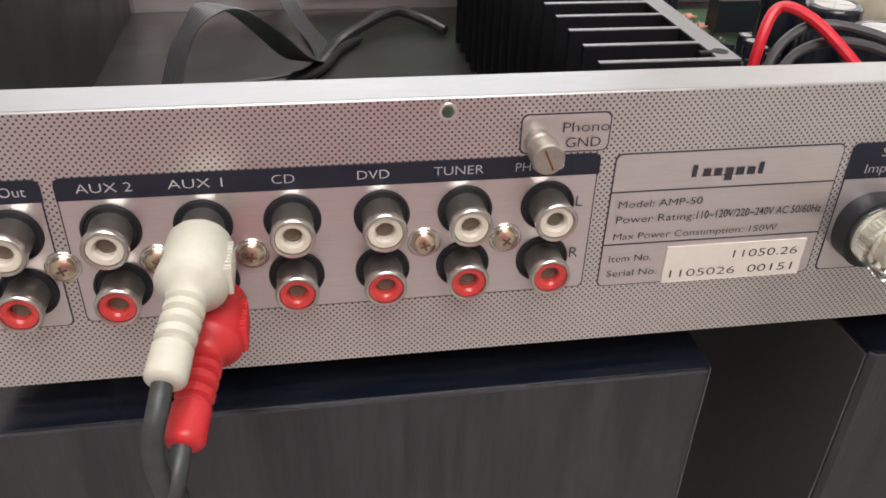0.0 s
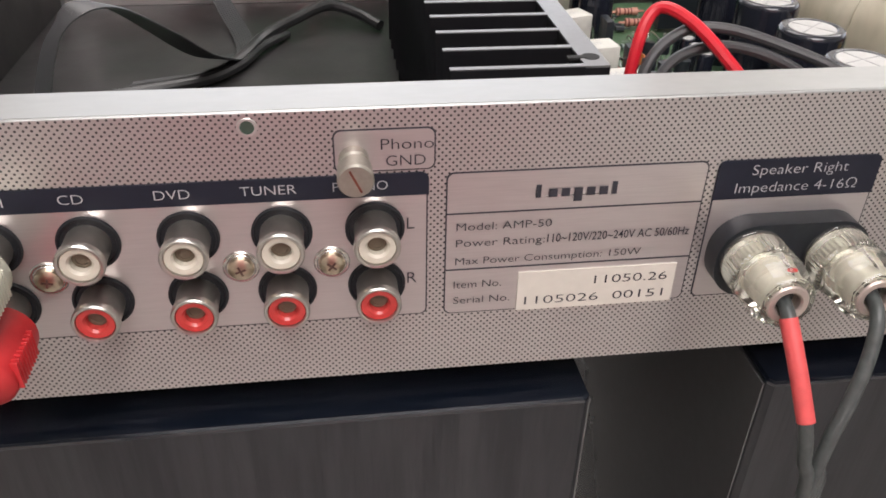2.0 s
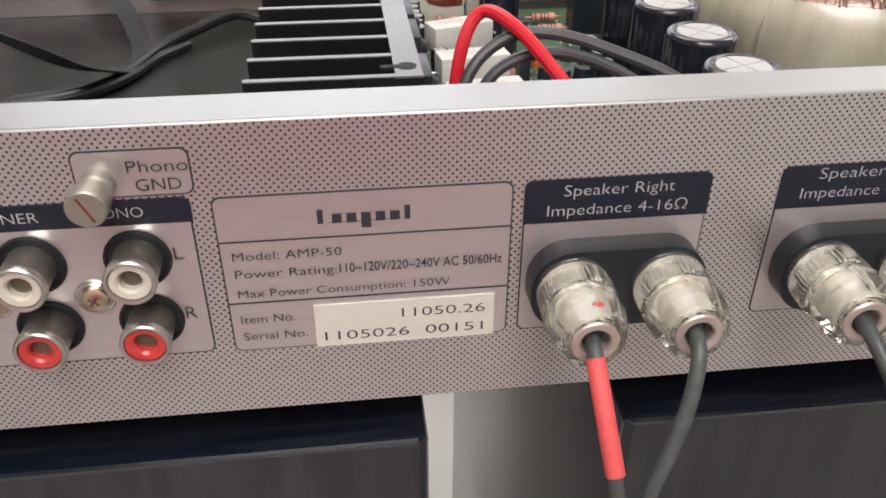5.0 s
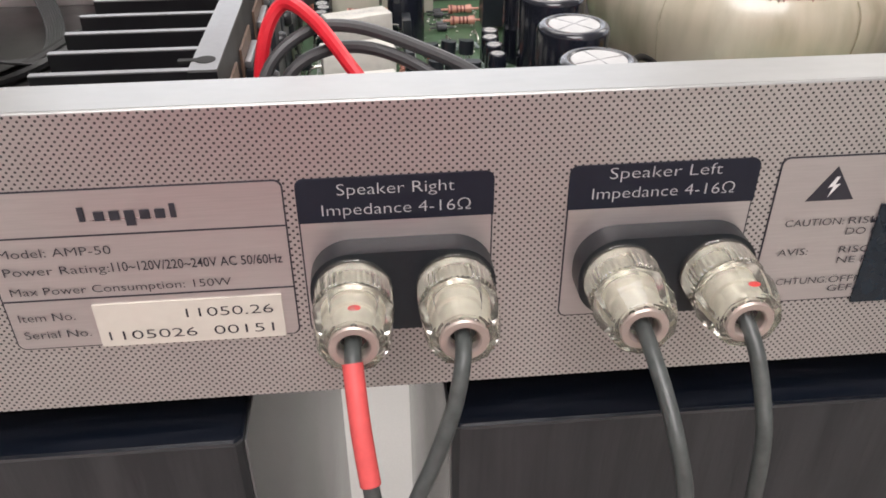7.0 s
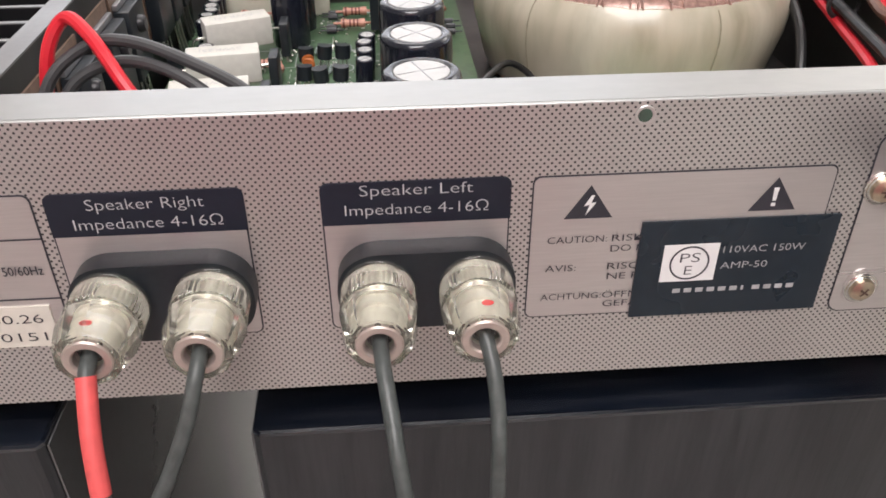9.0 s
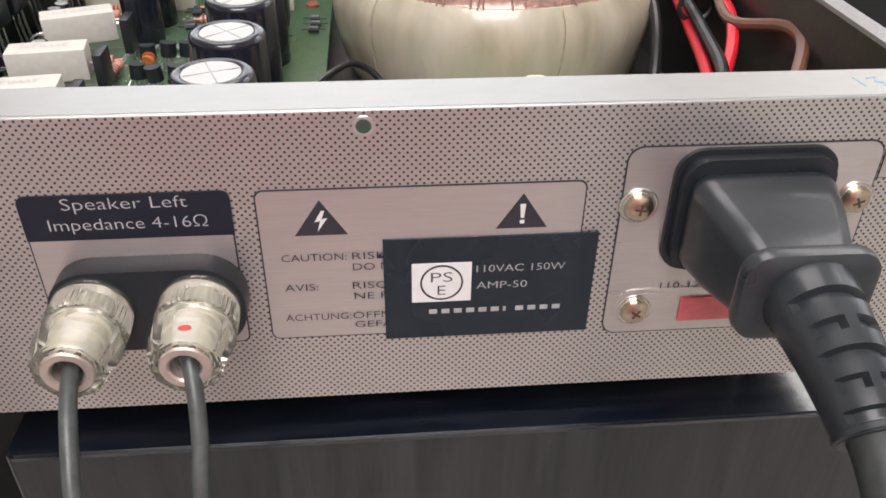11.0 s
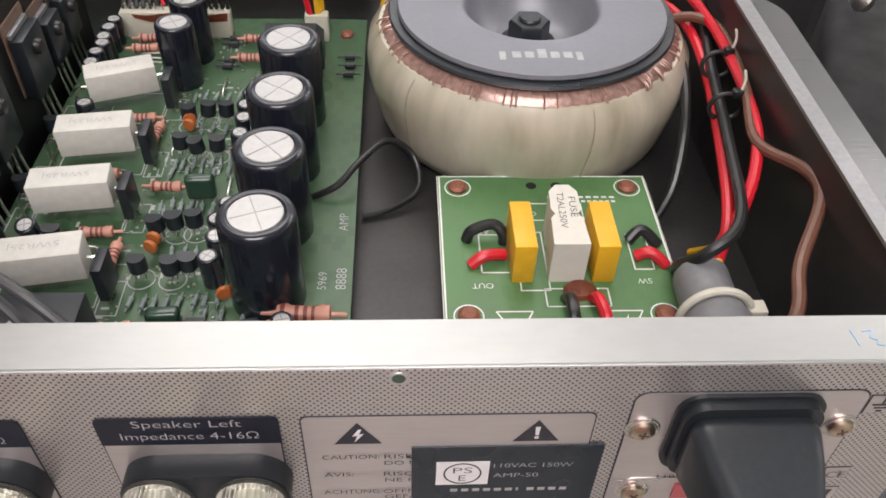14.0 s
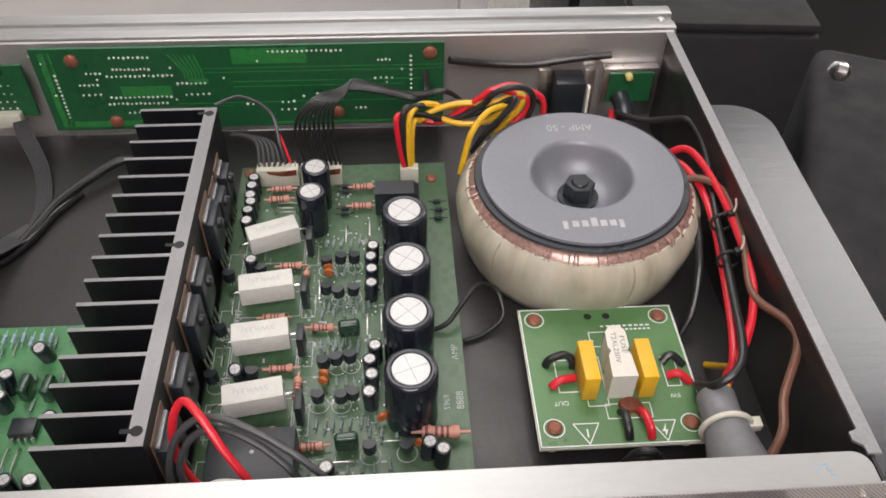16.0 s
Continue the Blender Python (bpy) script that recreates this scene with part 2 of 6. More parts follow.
M_TAPE_EDGE = surface("dull_tape_edge", (0.42, 0.38, 0.28), 0.4, vary=0.15)
M_TIE = surface("milky_nylon", (0.62, 0.59, 0.50), 0.4, vary=0.06)
M_RUST = surface("rusty_copper_screw", (0.30, 0.11, 0.07), 0.5, 0.3, 500, 0.25)
M_MICA = surface("brown_mica_pad", (0.20, 0.13, 0.095), 0.5, vary=0.2)
M_GLUE = surface("brown_glue", (0.16, 0.04, 0.02), 0.3, vary=0.3, bump=0.0003)
M_ASH = ash_wood("black_ash_upright", (2.6, 2.6, 0.2), 0.42, (0.018, 0.020, 0.023), (0.038, 0.040, 0.043))
# navy, darker base: the amplifier's dark reflection is put into the colour
M_ASH_TOP = ash_wood("black_ash_top_shaded", (0.4, 6, 6), 0.22, (0.005, 0.008, 0.015), (0.022, 0.025, 0.034), 0.00005)
M_ASH_TOP.node_tree.nodes["Principled BSDF"].inputs["Coat Weight"].default_value = 0.6
M_ASH_TOP.node_tree.nodes["Principled BSDF"].inputs["Coat Roughness"].default_value = 0.15
M_ASH_TOP.node_tree.nodes["Principled BSDF"].inputs["Specular IOR Level"].default_value = 0.9
M_WALL = surface("off_white_wall", (0.72, 0.71, 0.68), 0.8, wide=2, scale=60, vary=0.05, bump=0.0004)
M_CEIL = surface("white_ceiling", (0.80, 0.80, 0.79), 0.85, wide=2, scale=60, vary=0.03)
# dull red of the sheet added to tint the rear panel's reflection
M_REDCARD = surface("red_reflection_card", (0.50, 0.19, 0.225), 0.8, wide=4, scale=80, vary=0.15)
M_FLOOR = surface("grey_floor_boards", (0.42, 0.40, 0.37), 0.45, wide=3, scale=30, vary=0.15, stretch=(6, 0.6, 1))
# white of the sheet added to brighten the gap between the cabinets
M_GAPSHEET = surface("white_gap_sheet", (0.84, 0.83, 0.81), 0.6, wide=5, vary=0.03)
M_TABLE = surface("white_table_top", (0.88, 0.87, 0.85), 0.4, wide=5, vary=0.04)
M_FOAM = surface("black_cloth", (0.014, 0.013, 0.015), 0.75, 0.0, 900, 0.25, 0.0002)
M_SIDE = surface("satin_grey_side", (0.11, 0.11, 0.112), 0.2, 0.0, 300, 0.04, 0.000003, wide=3)
M_SIDE.node_tree.nodes["Principled BSDF"].inputs["Specular IOR Level"].default_value = 0.9
M_GLOSSBLACK = surface("satin_black_lacquer", (0.012, 0.012, 0.015), 0.35, 0.0, 300, 0.15)
# glow of the added ceiling panels, met only in reflections
M_GLOW = glow("added_panel_glow", (1.0, 0.97, 0.95), 3.0)
M_GLASS = clear_plastic("window_glass", (1, 1, 1), 0.0)
M_LIGHTSKIN = surface("blue_pen_ink", (0.28, 0.44, 0.62), 0.5)

# ---------------------------------------------------------------- mesh helpers
W = {}


def at(x, y, z, rx=0, ry=0, rz=0):
    return pose(x * C, y * C, z * C, rx, ry, rz)


def thing(name, x, y, z, label, category, group="", kind=""):
    ob = new(name)
    ob.empty_display_size = 0.01
    ob.matrix_basis = at(x, y, z)
    W[ob] = ob.matrix_basis.copy()
    return tagged(ob, label, category, group, kind)


def mesh_of(name, bm, mat, angle=35):
    me = bpy.data.meshes.new(name)
    bmesh.ops.transform(bm, matrix=Matrix.Scale(C, 4), verts=bm.verts)
    bmesh.ops.recalc_face_normals(bm, faces=bm.faces)
    bm.to_mesh(me)
    bm.free()
    me.materials.append(mat)
    me.polygons.foreach_set("use_smooth", [True] * len(me.polygons))
    me.set_sharp_from_angle(angle=radians(angle))
    return me


def put(name, me, parent, m=None, label=""):
    ob = new(name, me)
    m = m or Matrix()
    W[ob] = m
    if parent:
        ob.parent = parent
        ob.matrix_basis = W[parent].inverted() @ m
    else:
        ob.matrix_basis = m
    return tagged(ob, label)


def part(name, bm, mat, parent, label="", m=None):
    return put(name, mesh_of(name, bm, mat), parent, m, label)


def box(x0, x1, y0, y1, z0, z1, bev=0.0, bm=None, seg=2, m=None):
    bm = bm or bmesh.new()
    r = bmesh.ops.create_cube(bm, size=1)
    vs = r["verts"]
    bmesh.ops.transform(bm, matrix=Matrix.LocRotScale(((x0 + x1) / 2, (y0 + y1) / 2, (z0 + z1) / 2), None, (x1 - x0, y1 - y0, z1 - z0)), verts=vs)
    if bev:
        es = list({e for v in vs for e in v.link_edges})
        vs = list({v for f in bmesh.ops.bevel(bm, geom=es, offset=bev, segments=seg, affect="EDGES", profile=0.5)["faces"] for v in f.verts} | {v for v in vs if v.is_valid})
    if m is not None:
        bmesh.ops.transform(bm, matrix=m, verts=vs)
    return bm


def lathe(profile, seg=24, bm=None, m=None, ripple=0.0, start=0, ring=False):
    """Turned about local z; profile of (radius, height). ripple: knurling depth. ring: the profile closes on itself round an open middle."""
    bm = bm or bmesh.new()
    rings = []
    for r, h in profile:
        if r < 1e-6:
            v = bm.verts.new((0, 0, h))
            rings.append([v] * seg)
        else:
            rings.append([bm.verts.new(((r - (ripple if i % 2 else 0)) * math.cos(2 * math.pi * (i + start) / seg), (r - (ripple if i % 2 else 0)) * math.sin(2 * math.pi * (i + start) / seg), h)) for i in range(seg)])
    for a, b in list(zip(rings, rings[1:])) + ([(rings[-1], rings[0])] if ring else []):
        for i in range(seg):
            j = (i + 1) % seg
            vs = []
            for v in (a[i], a[j], b[j], b[i]):
                if v not in vs:
                    vs.append(v)
            if len(vs) > 2:
                bm.faces.new(vs)
    for cap in () if ring else (rings[0], rings[-1]):
        if len(set(cap)) > 2:
            bm.faces.new(cap)
    if m is not None:
        bmesh.ops.transform(bm, matrix=m, verts=list({v for r in rings for v in r}))
    return bm


def smooth_path(pts, steps=8):
    pts = [Vector(p) for p in pts]
    out = []
    for i in range(len(pts) - 1):
        a, b, c, d = pts[max(i - 1, 0)], pts[i], pts[i + 1], pts[min(i + 2, len(pts) - 1)]
        for k in range(steps):
            t = k / steps
            out.append(0.5 * ((2 * b) + (c - a) * t + (2 * a - 5 * b + 4 * c - d) * t * t + (3 * b - a - 3 * c + d) * t ** 3))
    out.append(pts[-1])
    return out


def tube(pts, r, seg=10, steps=8, bm=None, flat=1.0):
    """A round wire along a smooth path; r may be a function of the way along (0 to 1). flat squeezes it to a ribbon."""
    bm = bm or bmesh.new()
    path = smooth_path(pts, steps) if steps else [Vector(p) for p in pts]
    n = len(path)
    side, rings = None, []
    for i, p in enumerate(path):
        d = (path[min(i + 1, n - 1)] - path[max(i - 1, 0)]).normalized()
        if side is None:
            side = d.orthogonal().normalized() if abs(d.x) > 0.9 else d.cross(Vector((1, 0, 0))).normalized()
        side = (side - d * side.dot(d)).normalized()
        up = d.cross(side)
        rad = r(i / (n - 1)) if callable(r) else r
        rings.append([bm.verts.new(p + rad * (math.cos(2 * math.pi * k / seg) * side * flat + math.sin(2 * math.pi * k / seg) * up)) for k in range(seg)])
    for a, b in zip(rings, rings[1:]):
        for k in range(seg):
            bm.faces.new((a[k], a[(k + 1) % seg], b[(k + 1) % seg], b[k]))
    bm.faces.new(rings[0])
    bm.faces.new(rings[-1])
    return bm


def rounded(x0, x1, z0, z1, r, only_top=False, n=5):
    """Outline of a rounded rectangle in two axes."""
    out = []
    for cx, cz, a0, use in ((x1 - r, z1 - r, 0, True), (x0 + r, z1 - r, 90, True), (x0 + r, z0 + r, 180, not only_top), (x1 - r, z0 + r, 270, not only_top)):
        if use:
            out += [(cx + r * math.cos(radians(a0 + 90 * k / n)), cz + r * math.sin(radians(a0 + 90 * k / n))) for k in range(n + 1)]
        else:
            out.append((x0 if a0 == 180 else x1, z0))
    return out


def prism(poly, lo, hi, axis="y", bm=None):
    """A flat outline given thickness along an axis (y: outline in x,z; z: outline in x,y; x: outline in y,z)."""
    bm = bm or bmesh.new()
    f = {"y": lambda a, b, h: (a, h, b), "z": lambda a, b, h: (a, b, h), "x": lambda a, b, h: (h, a, b)}[axis]
    lo_v, hi_v = [bm.verts.new(f(a, b, lo)) for a, b in poly], [bm.verts.new(f(a, b, hi)) for a, b in poly]
    bm.faces.new(lo_v)
    bm.faces.new(hi_v[::-1])
    for i in range(len(poly)):
        j = (i + 1) % len(poly)
        bm.faces.new((lo_v[i], lo_v[j], hi_v[j], hi_v[i]))
    return bm


def lettering(text, mat, parent, x, y, z, height, width=0, rx=90, ry=0, rz=0, align="LEFT", shear=0.0, bold=-0.009):
    """Raised ink letters in Blender's own font; height of capitals in cm; width squeezes the line to that length."""
    cu = bpy.data.curves.new("lettering", "FONT")
    cu.body, cu.size, cu.align_x, cu.shear, cu.extrude, cu.offset = text, 1.0, "LEFT", shear, 0.0, bold
    cu.resolution_u = 3
    ob = bpy.data.objects.new("lettering", cu)
    scene.collection.objects.link(ob)
    bpy.context.view_layer.update()
    me = bpy.data.meshes.new_from_object(ob.evaluated_get(bpy.context.evaluated_depsgraph_get()))
    bpy.data.objects.remove(ob)
    bpy.data.curves.remove(cu)
    k = height / 0.70
    xs = [v.co.x for v in me.vertices] or [0]
    x0, w = min(xs), max(max(xs) - min(xs), 1e-6)
    kx = width / w if width else k
    shift = {"LEFT": 0, "CENTER": -w / 2, "RIGHT": -w}[align]
    for v in me.vertices:
        v.co = Vector(((v.co.x - x0 + shift) * kx, v.co.y * k, 0)) * C
    me.materials.clear()
    me.materials.append(mat)
    return put("lettering", me, parent, at(x, y, z, rx, ry, rz))


# ---------------------------------------------------------------- room
def wall(name, m4, label):
    x0, x1, y0, y1, z0, z1 = m4
    return tagged(part(name, box(*m4), M_WALL, None, label), kind="structure", category="wall")


FLOOR_Z = -100.0
tagged(part("floor", box(-300, 260, -180, 260, FLOOR_Z - 5, FLOOR_Z), M_FLOOR, None, "grey wood-look floor of the room"), kind="structure", category="floor")
tagged(part("ceiling", box(-300, 260, -180, 260, 170, 180), M_CEIL, None, "plain white room ceiling"), kind="structure", category="ceiling")
wall("wall_west", (-310, -300, -180, 260, FLOOR_Z, 170), "plain off-white wall of the room")
# this wall's window is added, out of view, to house the side lamp
ew = box(260, 270, -180, 260, FLOOR_Z, 5)
box(260, 270, -180, 260, 145, 170, bm=ew)
box(260, 270, -180, 30, 5, 145, bm=ew)
box(260, 270, 240, 260, 5, 145, bm=ew)
tagged(part("wall_east", ew, M_WALL, None, "off-white wall with an opening for the added window"), kind="structure", category="wall")
win = thing("added_window", 265, 135, 5, "added unseen white-framed window that lights the right cabinet top", "window", kind="structure")
part("frame", box(262, 268, 30, 240, 5, 9, bm=box(262, 268, 30, 240, 141, 145, bm=box(262, 268, 30, 34, 9, 141, bm=box(262, 268, 236, 240, 9, 141)))), M_FUSE, win)
part("pane", box(264.7, 265.3, 34, 236, 9, 141), M_GLASS, win).visible_shadow = False
wall("wall_south", (-310, 270, -190, -180, FLOOR_Z, 170), "plain off-white wall of the room")
nw = box(-310, 270, 260, 272, FLOOR_Z, 5)
box(-310, 270, 260, 272, 145, 170, bm=nw)
box(-310, -145, 260, 272, 5, 145, bm=nw)
box(85, 270, 260, 272, 5, 145, bm=nw)
tagged(part("wall_north", nw, M_WALL, None, "off-white wall with a wide window opening"), kind="structure", category="wall")
win = thing("window_1", -30, 266, 5, "wide white-framed window in the far wall", "window", kind="structure")
part("frame", box(-145, 85, 263, 269, 5, 9, bm=box(-145, 85, 263, 269, 141, 145, bm=box(-145, -141, 263, 269, 9, 141, bm=box(81, 85, 263, 269, 9, 141, bm=box(-32, -28, 263, 269, 9, 141))))), M_FUSE, win)
for a, b in ((-141, -32), (-28, 81)):
    g = part("pane", box(a, b, 265.7, 266.3, 9, 141), M_GLASS, win)
    g.visible_shadow = False
# panels added out of view as fill for rear panel, flange and cabinet top
for cx, cy in ((165, 175), (-30, 110), (-25, -115)):
    lamp = thing("added_fill_panel", cx, cy, 170, "added unseen rectangular ceiling panel, glowing as fill light", "ceiling light", "ceiling lights")
    part("frame", box(cx - 63, cx + 63, cy - 63, cy + 63, 167.5, 170, 0.4), M_FUSE, lamp)
    part("diffuser", box(cx - 60, cx + 60, cy - 60, cy + 60, 166.4, 167.4), M_GLOW, lamp)
# folded red sheet added on the wall behind, unseen, for the panel's pink reflection
cbm = bmesh.new()
prev = None
for i in range(81):
    x = -100 + 125 * i / 80
    y = -176 + 2.2 * math.sin(i * 0.9) + 0.8 * math.sin(i * 2.3)
    cur = [cbm.verts.new((x, y + d, z)) for z in (-98, 105) for d in (0, -0.4)]
    if prev:
        for a, b in ((0, 2), (3, 1), (2, 3), (1, 0)):
            cbm.faces.new((prev[a], prev[b], cur[b], cur[a]))
    prev = cur
tagged(part("curtain", cbm, M_REDCARD, None, "added unseen red sheet that tints the reflection in the rear panel"), category="curtain")
# added white sheet: stands for the unidentified brightness behind the cabinet gap
tagged(part("gap_backing_sheet", box(-70, 40, 55, 165, FLOOR_Z, FLOOR_Z + 0.6, 0.2), M_GAPSHEET, None, "added white sheet on the floor that brightens the cabinet gap"), category="mat")

# ---------------------------------------------------------------- loudspeaker cabinets that carry the amplifier
TOP = -1.5


def cabinet(x0, x1, label):
    sp = thing("loudspeaker_cabinet", (x0 + x1) / 2, 15, FLOOR_Z, label, "loudspeaker", "loudspeaker cabinets under the amplifier")
    n = 8
    outline = [(x0 + 0.15, 0.2), (x1 - 0.15, 0.2), (x1, 0.35)]
    outline += [(x1 - 0.12 * math.sin(math.pi * k / n), 0.35 + 27.3 * k / n) for k in range(1, n)]
    outline += [(x1 - 2.4 + 2.4 * math.cos(radians(90 * k / 6)), 27.7 + 2.4 * math.sin(radians(90 * k / 6))) for k in range(7)]
    outline += [(x0 + 2.4 - 2.4 * math.sin(radians(90 * k / 6)), 27.7 + 2.4 * math.cos(radians(90 * k / 6))) for k in range(7)]
    outline += [(x0, 0.35)]
    part("body", prism(outline, FLOOR_Z + 4, TOP - 0.14, "z"), M_ASH, sp)
    inner = [(x0 + (x - x0) * 0.998 + 0.03, 0.22 + (y - 0.2) * 0.998) for x, y in outline]
    tb = prism(outline, TOP - 0.139, TOP - 0.05, "z")
    prism(inner, TOP - 0.05, TOP, "z", tb)
    rim = [e for e in tb.edges if all(v.co.z > TOP - 0.01 for v in e.verts) and len(e.link_faces) == 2]
    bmesh.ops.bevel(tb, geom=rim, offset=0.035, segments=2, affect="EDGES")
    part("top_panel", tb, M_ASH_TOP, sp)
    for x in (x0 - 0.06, x1 + 0.01):
        part("side_veneer", box(x, x + 0.05, 0.4, 27.4, FLOOR_Z + 4, TOP - 0.2), M_SIDE, sp, "satin grey side")
    part("plinth", box(x0 + 1.5, x1 - 1.5, 2, 28, FLOOR_Z, FLOOR_Z + 4, 0.2), M_GLOSSBLACK, sp)
    return sp


cabinet(-51.8, -24.05, "tall black ash veneered loudspeaker cabinet under the amplifier")
cabinet(-19.5, 7.7, "tall black ash loudspeaker cabinet with rounded top corners")

# ---------------------------------------------------------------- amplifier case
XL, XR, ZT = -42.15, -0.83, 6.27
amp = thing("amplifier", -21.4, 14, TOP, "opened stereo amplifier with silver rear panel and no lid", "amplifier")
rp = prism(rounded(XL, XR, 0, ZT - 0.03, 0.2), 0.0, 0.12, "y")
panel = part("rear_panel", rp, M_PANEL, amp, "silver rear panel printed with small dark dots")
fl = prism([(XL + 0.45, 0.075), (XR - 0.45, 0.075), (XR - 0.45, 0.35)] + [(XR - 1.0 + 0.55 * math.cos(radians(15 * k)), 0.6 + 0.55 * math.sin(radians(15 * k))) for k in range(7)] + [(XL + 1.0, 1.15), (XL + 0.45, 0.6)], ZT - 0.13, ZT + 0.0095, "z")
tube([(XL + 0.25, 0.05, ZT - 0.036), (XR - 0.3, 0.05, ZT - 0.036)], 0.044, 16, 1, fl)
flange = part("top_flange", fl, M_FLANGE, amp, "bare aluminium flange folded inward")
pen = tube([(-3.1, 0.78, ZT + 0.006), (-3.06, 0.4, ZT + 0.006)], 0.02, 6, 3)
tube([(-2.88, 0.74, ZT + 0.006), (-2.7, 0.76, ZT + 0.006), (-2.78, 0.6, ZT + 0.006), (-2.66, 0.52, ZT + 0.006), (-2.7, 0.42, ZT + 0.006), (-2.5, 0.4, ZT + 0.006)], 0.02, 6, 4, pen)
part("pen_mark", pen, M_LIGHTSKIN, flange, "pale blue pen mark")
part("base_plate", box(XL, XR - 0.05, 0.13, 26.2, 0.1, 0.3), M_STEEL, amp, "black painted steel floor")
for name, s, x in (("side_panel", 1, XR + 0.2), ("side_panel", -1, XL - 0.2)):
    sb = box(min(x - s * 0.22, x - s * 0.34), max(x - s * 0.22, x - s * 0.34), 0.14, 26.2, 0.31, 5.88)
    side = part(name, sb, M_STEEL, amp, "black steel side wall")
    lip = prism([(x, 1.2), (x, 26.6), (x - s * 0.46, 26.6), (x - s * 0.46, 2.1), (x - s * 0.75, 2.0), (x - s * 0.75, 1.7), (x - s * 0.46, 1.5), (x - s * 0.46, 1.2)], 5.885, 5.99, "z")
    part("top_lip", lip, M_EDGE, side, "worn grey folded edge")
part("inner_front_plate", box(XL + 0.3, XR + 0.2, 26.3, 26.5, 0.3, 6.0), M_SILVER, amp, "bare metal plate behind the front panel")
rail = part("front_rail", box(XL - 0.5, XR + 0.4, 26.6, 27.3, 5.5, 6.1, 0.06, box(XL - 0.5, XR + 0.4, 27.3, 28.1, 5.5, 5.93, 0, box(XL - 0.5, XR + 0.5, 28.0, 28.9, -0.3, 6.12, 0.08))), M_FLANGE, amp, "silver front panel with a grooved top rail")
part("rail_screw", lathe([(0.0, 0.16), (0.18, 0.12), (0.25, 0.0)], 12, m=Matrix.Translation((XR - 0.2, 27.65, 5.93))), M_NICKEL, rail)
for x, y in ((-38, 3), (-4, 3), (-38, 25), (-4, 25)):
    part("foot", lathe([(1.3, -1.5), (1.5, -1.2), (1.6, 0.1)], 20, m=Matrix.Translation((x, y, 0))), M_RUBBER, amp, "round black rubber foot")

# printed fields on the rear panel
EPS = 0.012


def field(name, x0, x1, z0, z1, r=0.15, label="", line=0.03):
    """A plain silver field with a thin dark outline."""
    edge = part(name, prism(rounded(x0, x1, z0, z1, r), -EPS, -0.001, "y"), M_INK, amp, label)
    part("silver_field", prism(rounded(x0 + line, x1 - line, z0 + line, z1 - line, r - line * 0.5), -2 * EPS, -EPS - 0.001, "y"), M_LABEL, edge)
    return edge


def header(parent, x0, x1, z0, z1):
    return part("header_bar", prism(rounded(x0, x1, z0, z1, 0.15, True), -3 * EPS, -2 * EPS - 0.001, "y"), M_NAVY, parent, "navy black header")


def rule(parent, x0, x1, z):
    part("rule_line", box(x0, x1, -3 * EPS, -2 * EPS - 0.001, z - 0.015, z + 0.015), M_INK, parent)


TY = -3 * EPS - 0.01  # face of the lettering
inputs = field("input_field", -38.8, -28.07, 1.58, 4.95, label="outlined field of the input sockets")
header(inputs, -38.8, -28.05, 4.47, 4.95)
for word, x in (("AUX 2", -37.9), ("AUX 1", -36.22), ("CD", -34.55), ("DVD", -32.78), ("TUNER", -31.05), ("PHONO", -29.35)):
    lettering(word, M_HEADINK, inputs, x, TY - 0.01, 4.63, 0.2, len(word) * 0.195 + 0.05, align="CENTER", bold=-0.014)
lettering("L", M_INK, inputs, -28.48, TY, 3.72, 0.27)
lettering("R", M_INK, inputs, -28.48, TY, 2.42, 0.27)
outs = field("output_field", -41.85, -39.05, 1.53, 4.95, label="outlined field of the output sockets")
header(outs, -41.85, -39.03, 4.47, 4.95)
lettering("Out", M_HEADINK, outs, -39.3, TY - 0.01, 4.62, 0.21, align="RIGHT")
gnd = field("ground_field", -29.82, -27.93, 5.0, 5.87, label="small outlined field of the ground screw")
lettering("Phono", M_INK, gnd, -28.95, TY, 5.46, 0.22, 0.98)
lettering("GND", M_INK, gnd, -28.86, TY, 5.12, 0.22, 0.74)
ident = field("rating_field", -27.72, -22.47, 1.53, 4.9, label="outlined field with model and rating text")
rule(ident, -27.7, -22.49, 3.99)
rule(ident, -27.7, -22.49, 2.66)
# maker's mark as plain shapes
for k, (w, z0, z1) in enumerate(((0.10, 4.28, 4.56), (0.17, 4.28, 4.46), (0.17, 4.28, 4.46), (0.17, 4.16, 4.46), (0.17, 4.28, 4.46), (0.17, 4.28, 4.46), (0.10, 4.28, 4.56))):
    part("mark_bar", box(-25.95 + k * 0.255, -25.95 + k * 0.255 + w, TY - 0.005, TY + 0.005, z0, z1), M_INK, ident, "dark bar of the maker's mark")
lettering("Model: AMP-50", M_INK, ident, -27.5, TY, 3.6, 0.18, 1.93)
lettering("Power Rating:", M_INK, ident, -27.5, TY, 3.22, 0.18, 1.82)
lettering("110~120V/220~240V AC 50/60Hz", M_INK, ident, -25.63, TY, 3.22, 0.2, 3.0, bold=0.004)
lettering("Max Power Consumption: 150W", M_INK, ident, -27.5, TY, 2.79, 0.17, 3.9)
lettering("Item No.", M_INK, ident, -27.52, TY, 2.2, 0.18, 1.0)
lettering("Serial No.", M_INK, ident, -27.52, TY, 1.8, 0.18, 1.2)
stick = part("number_sticker", box(-26.17, -22.74, -0.06, -0.026, 1.53, 2.51), M_PAPER, amp, "cream paper number sticker")
lettering("11050.26", M_INK, stick, -22.92, -0.07, 2.12, 0.21, 1.6, align="RIGHT")
lettering("1105026  00151", M_INK, stick, -26.0, -0.07, 1.68, 0.21, 3.05)
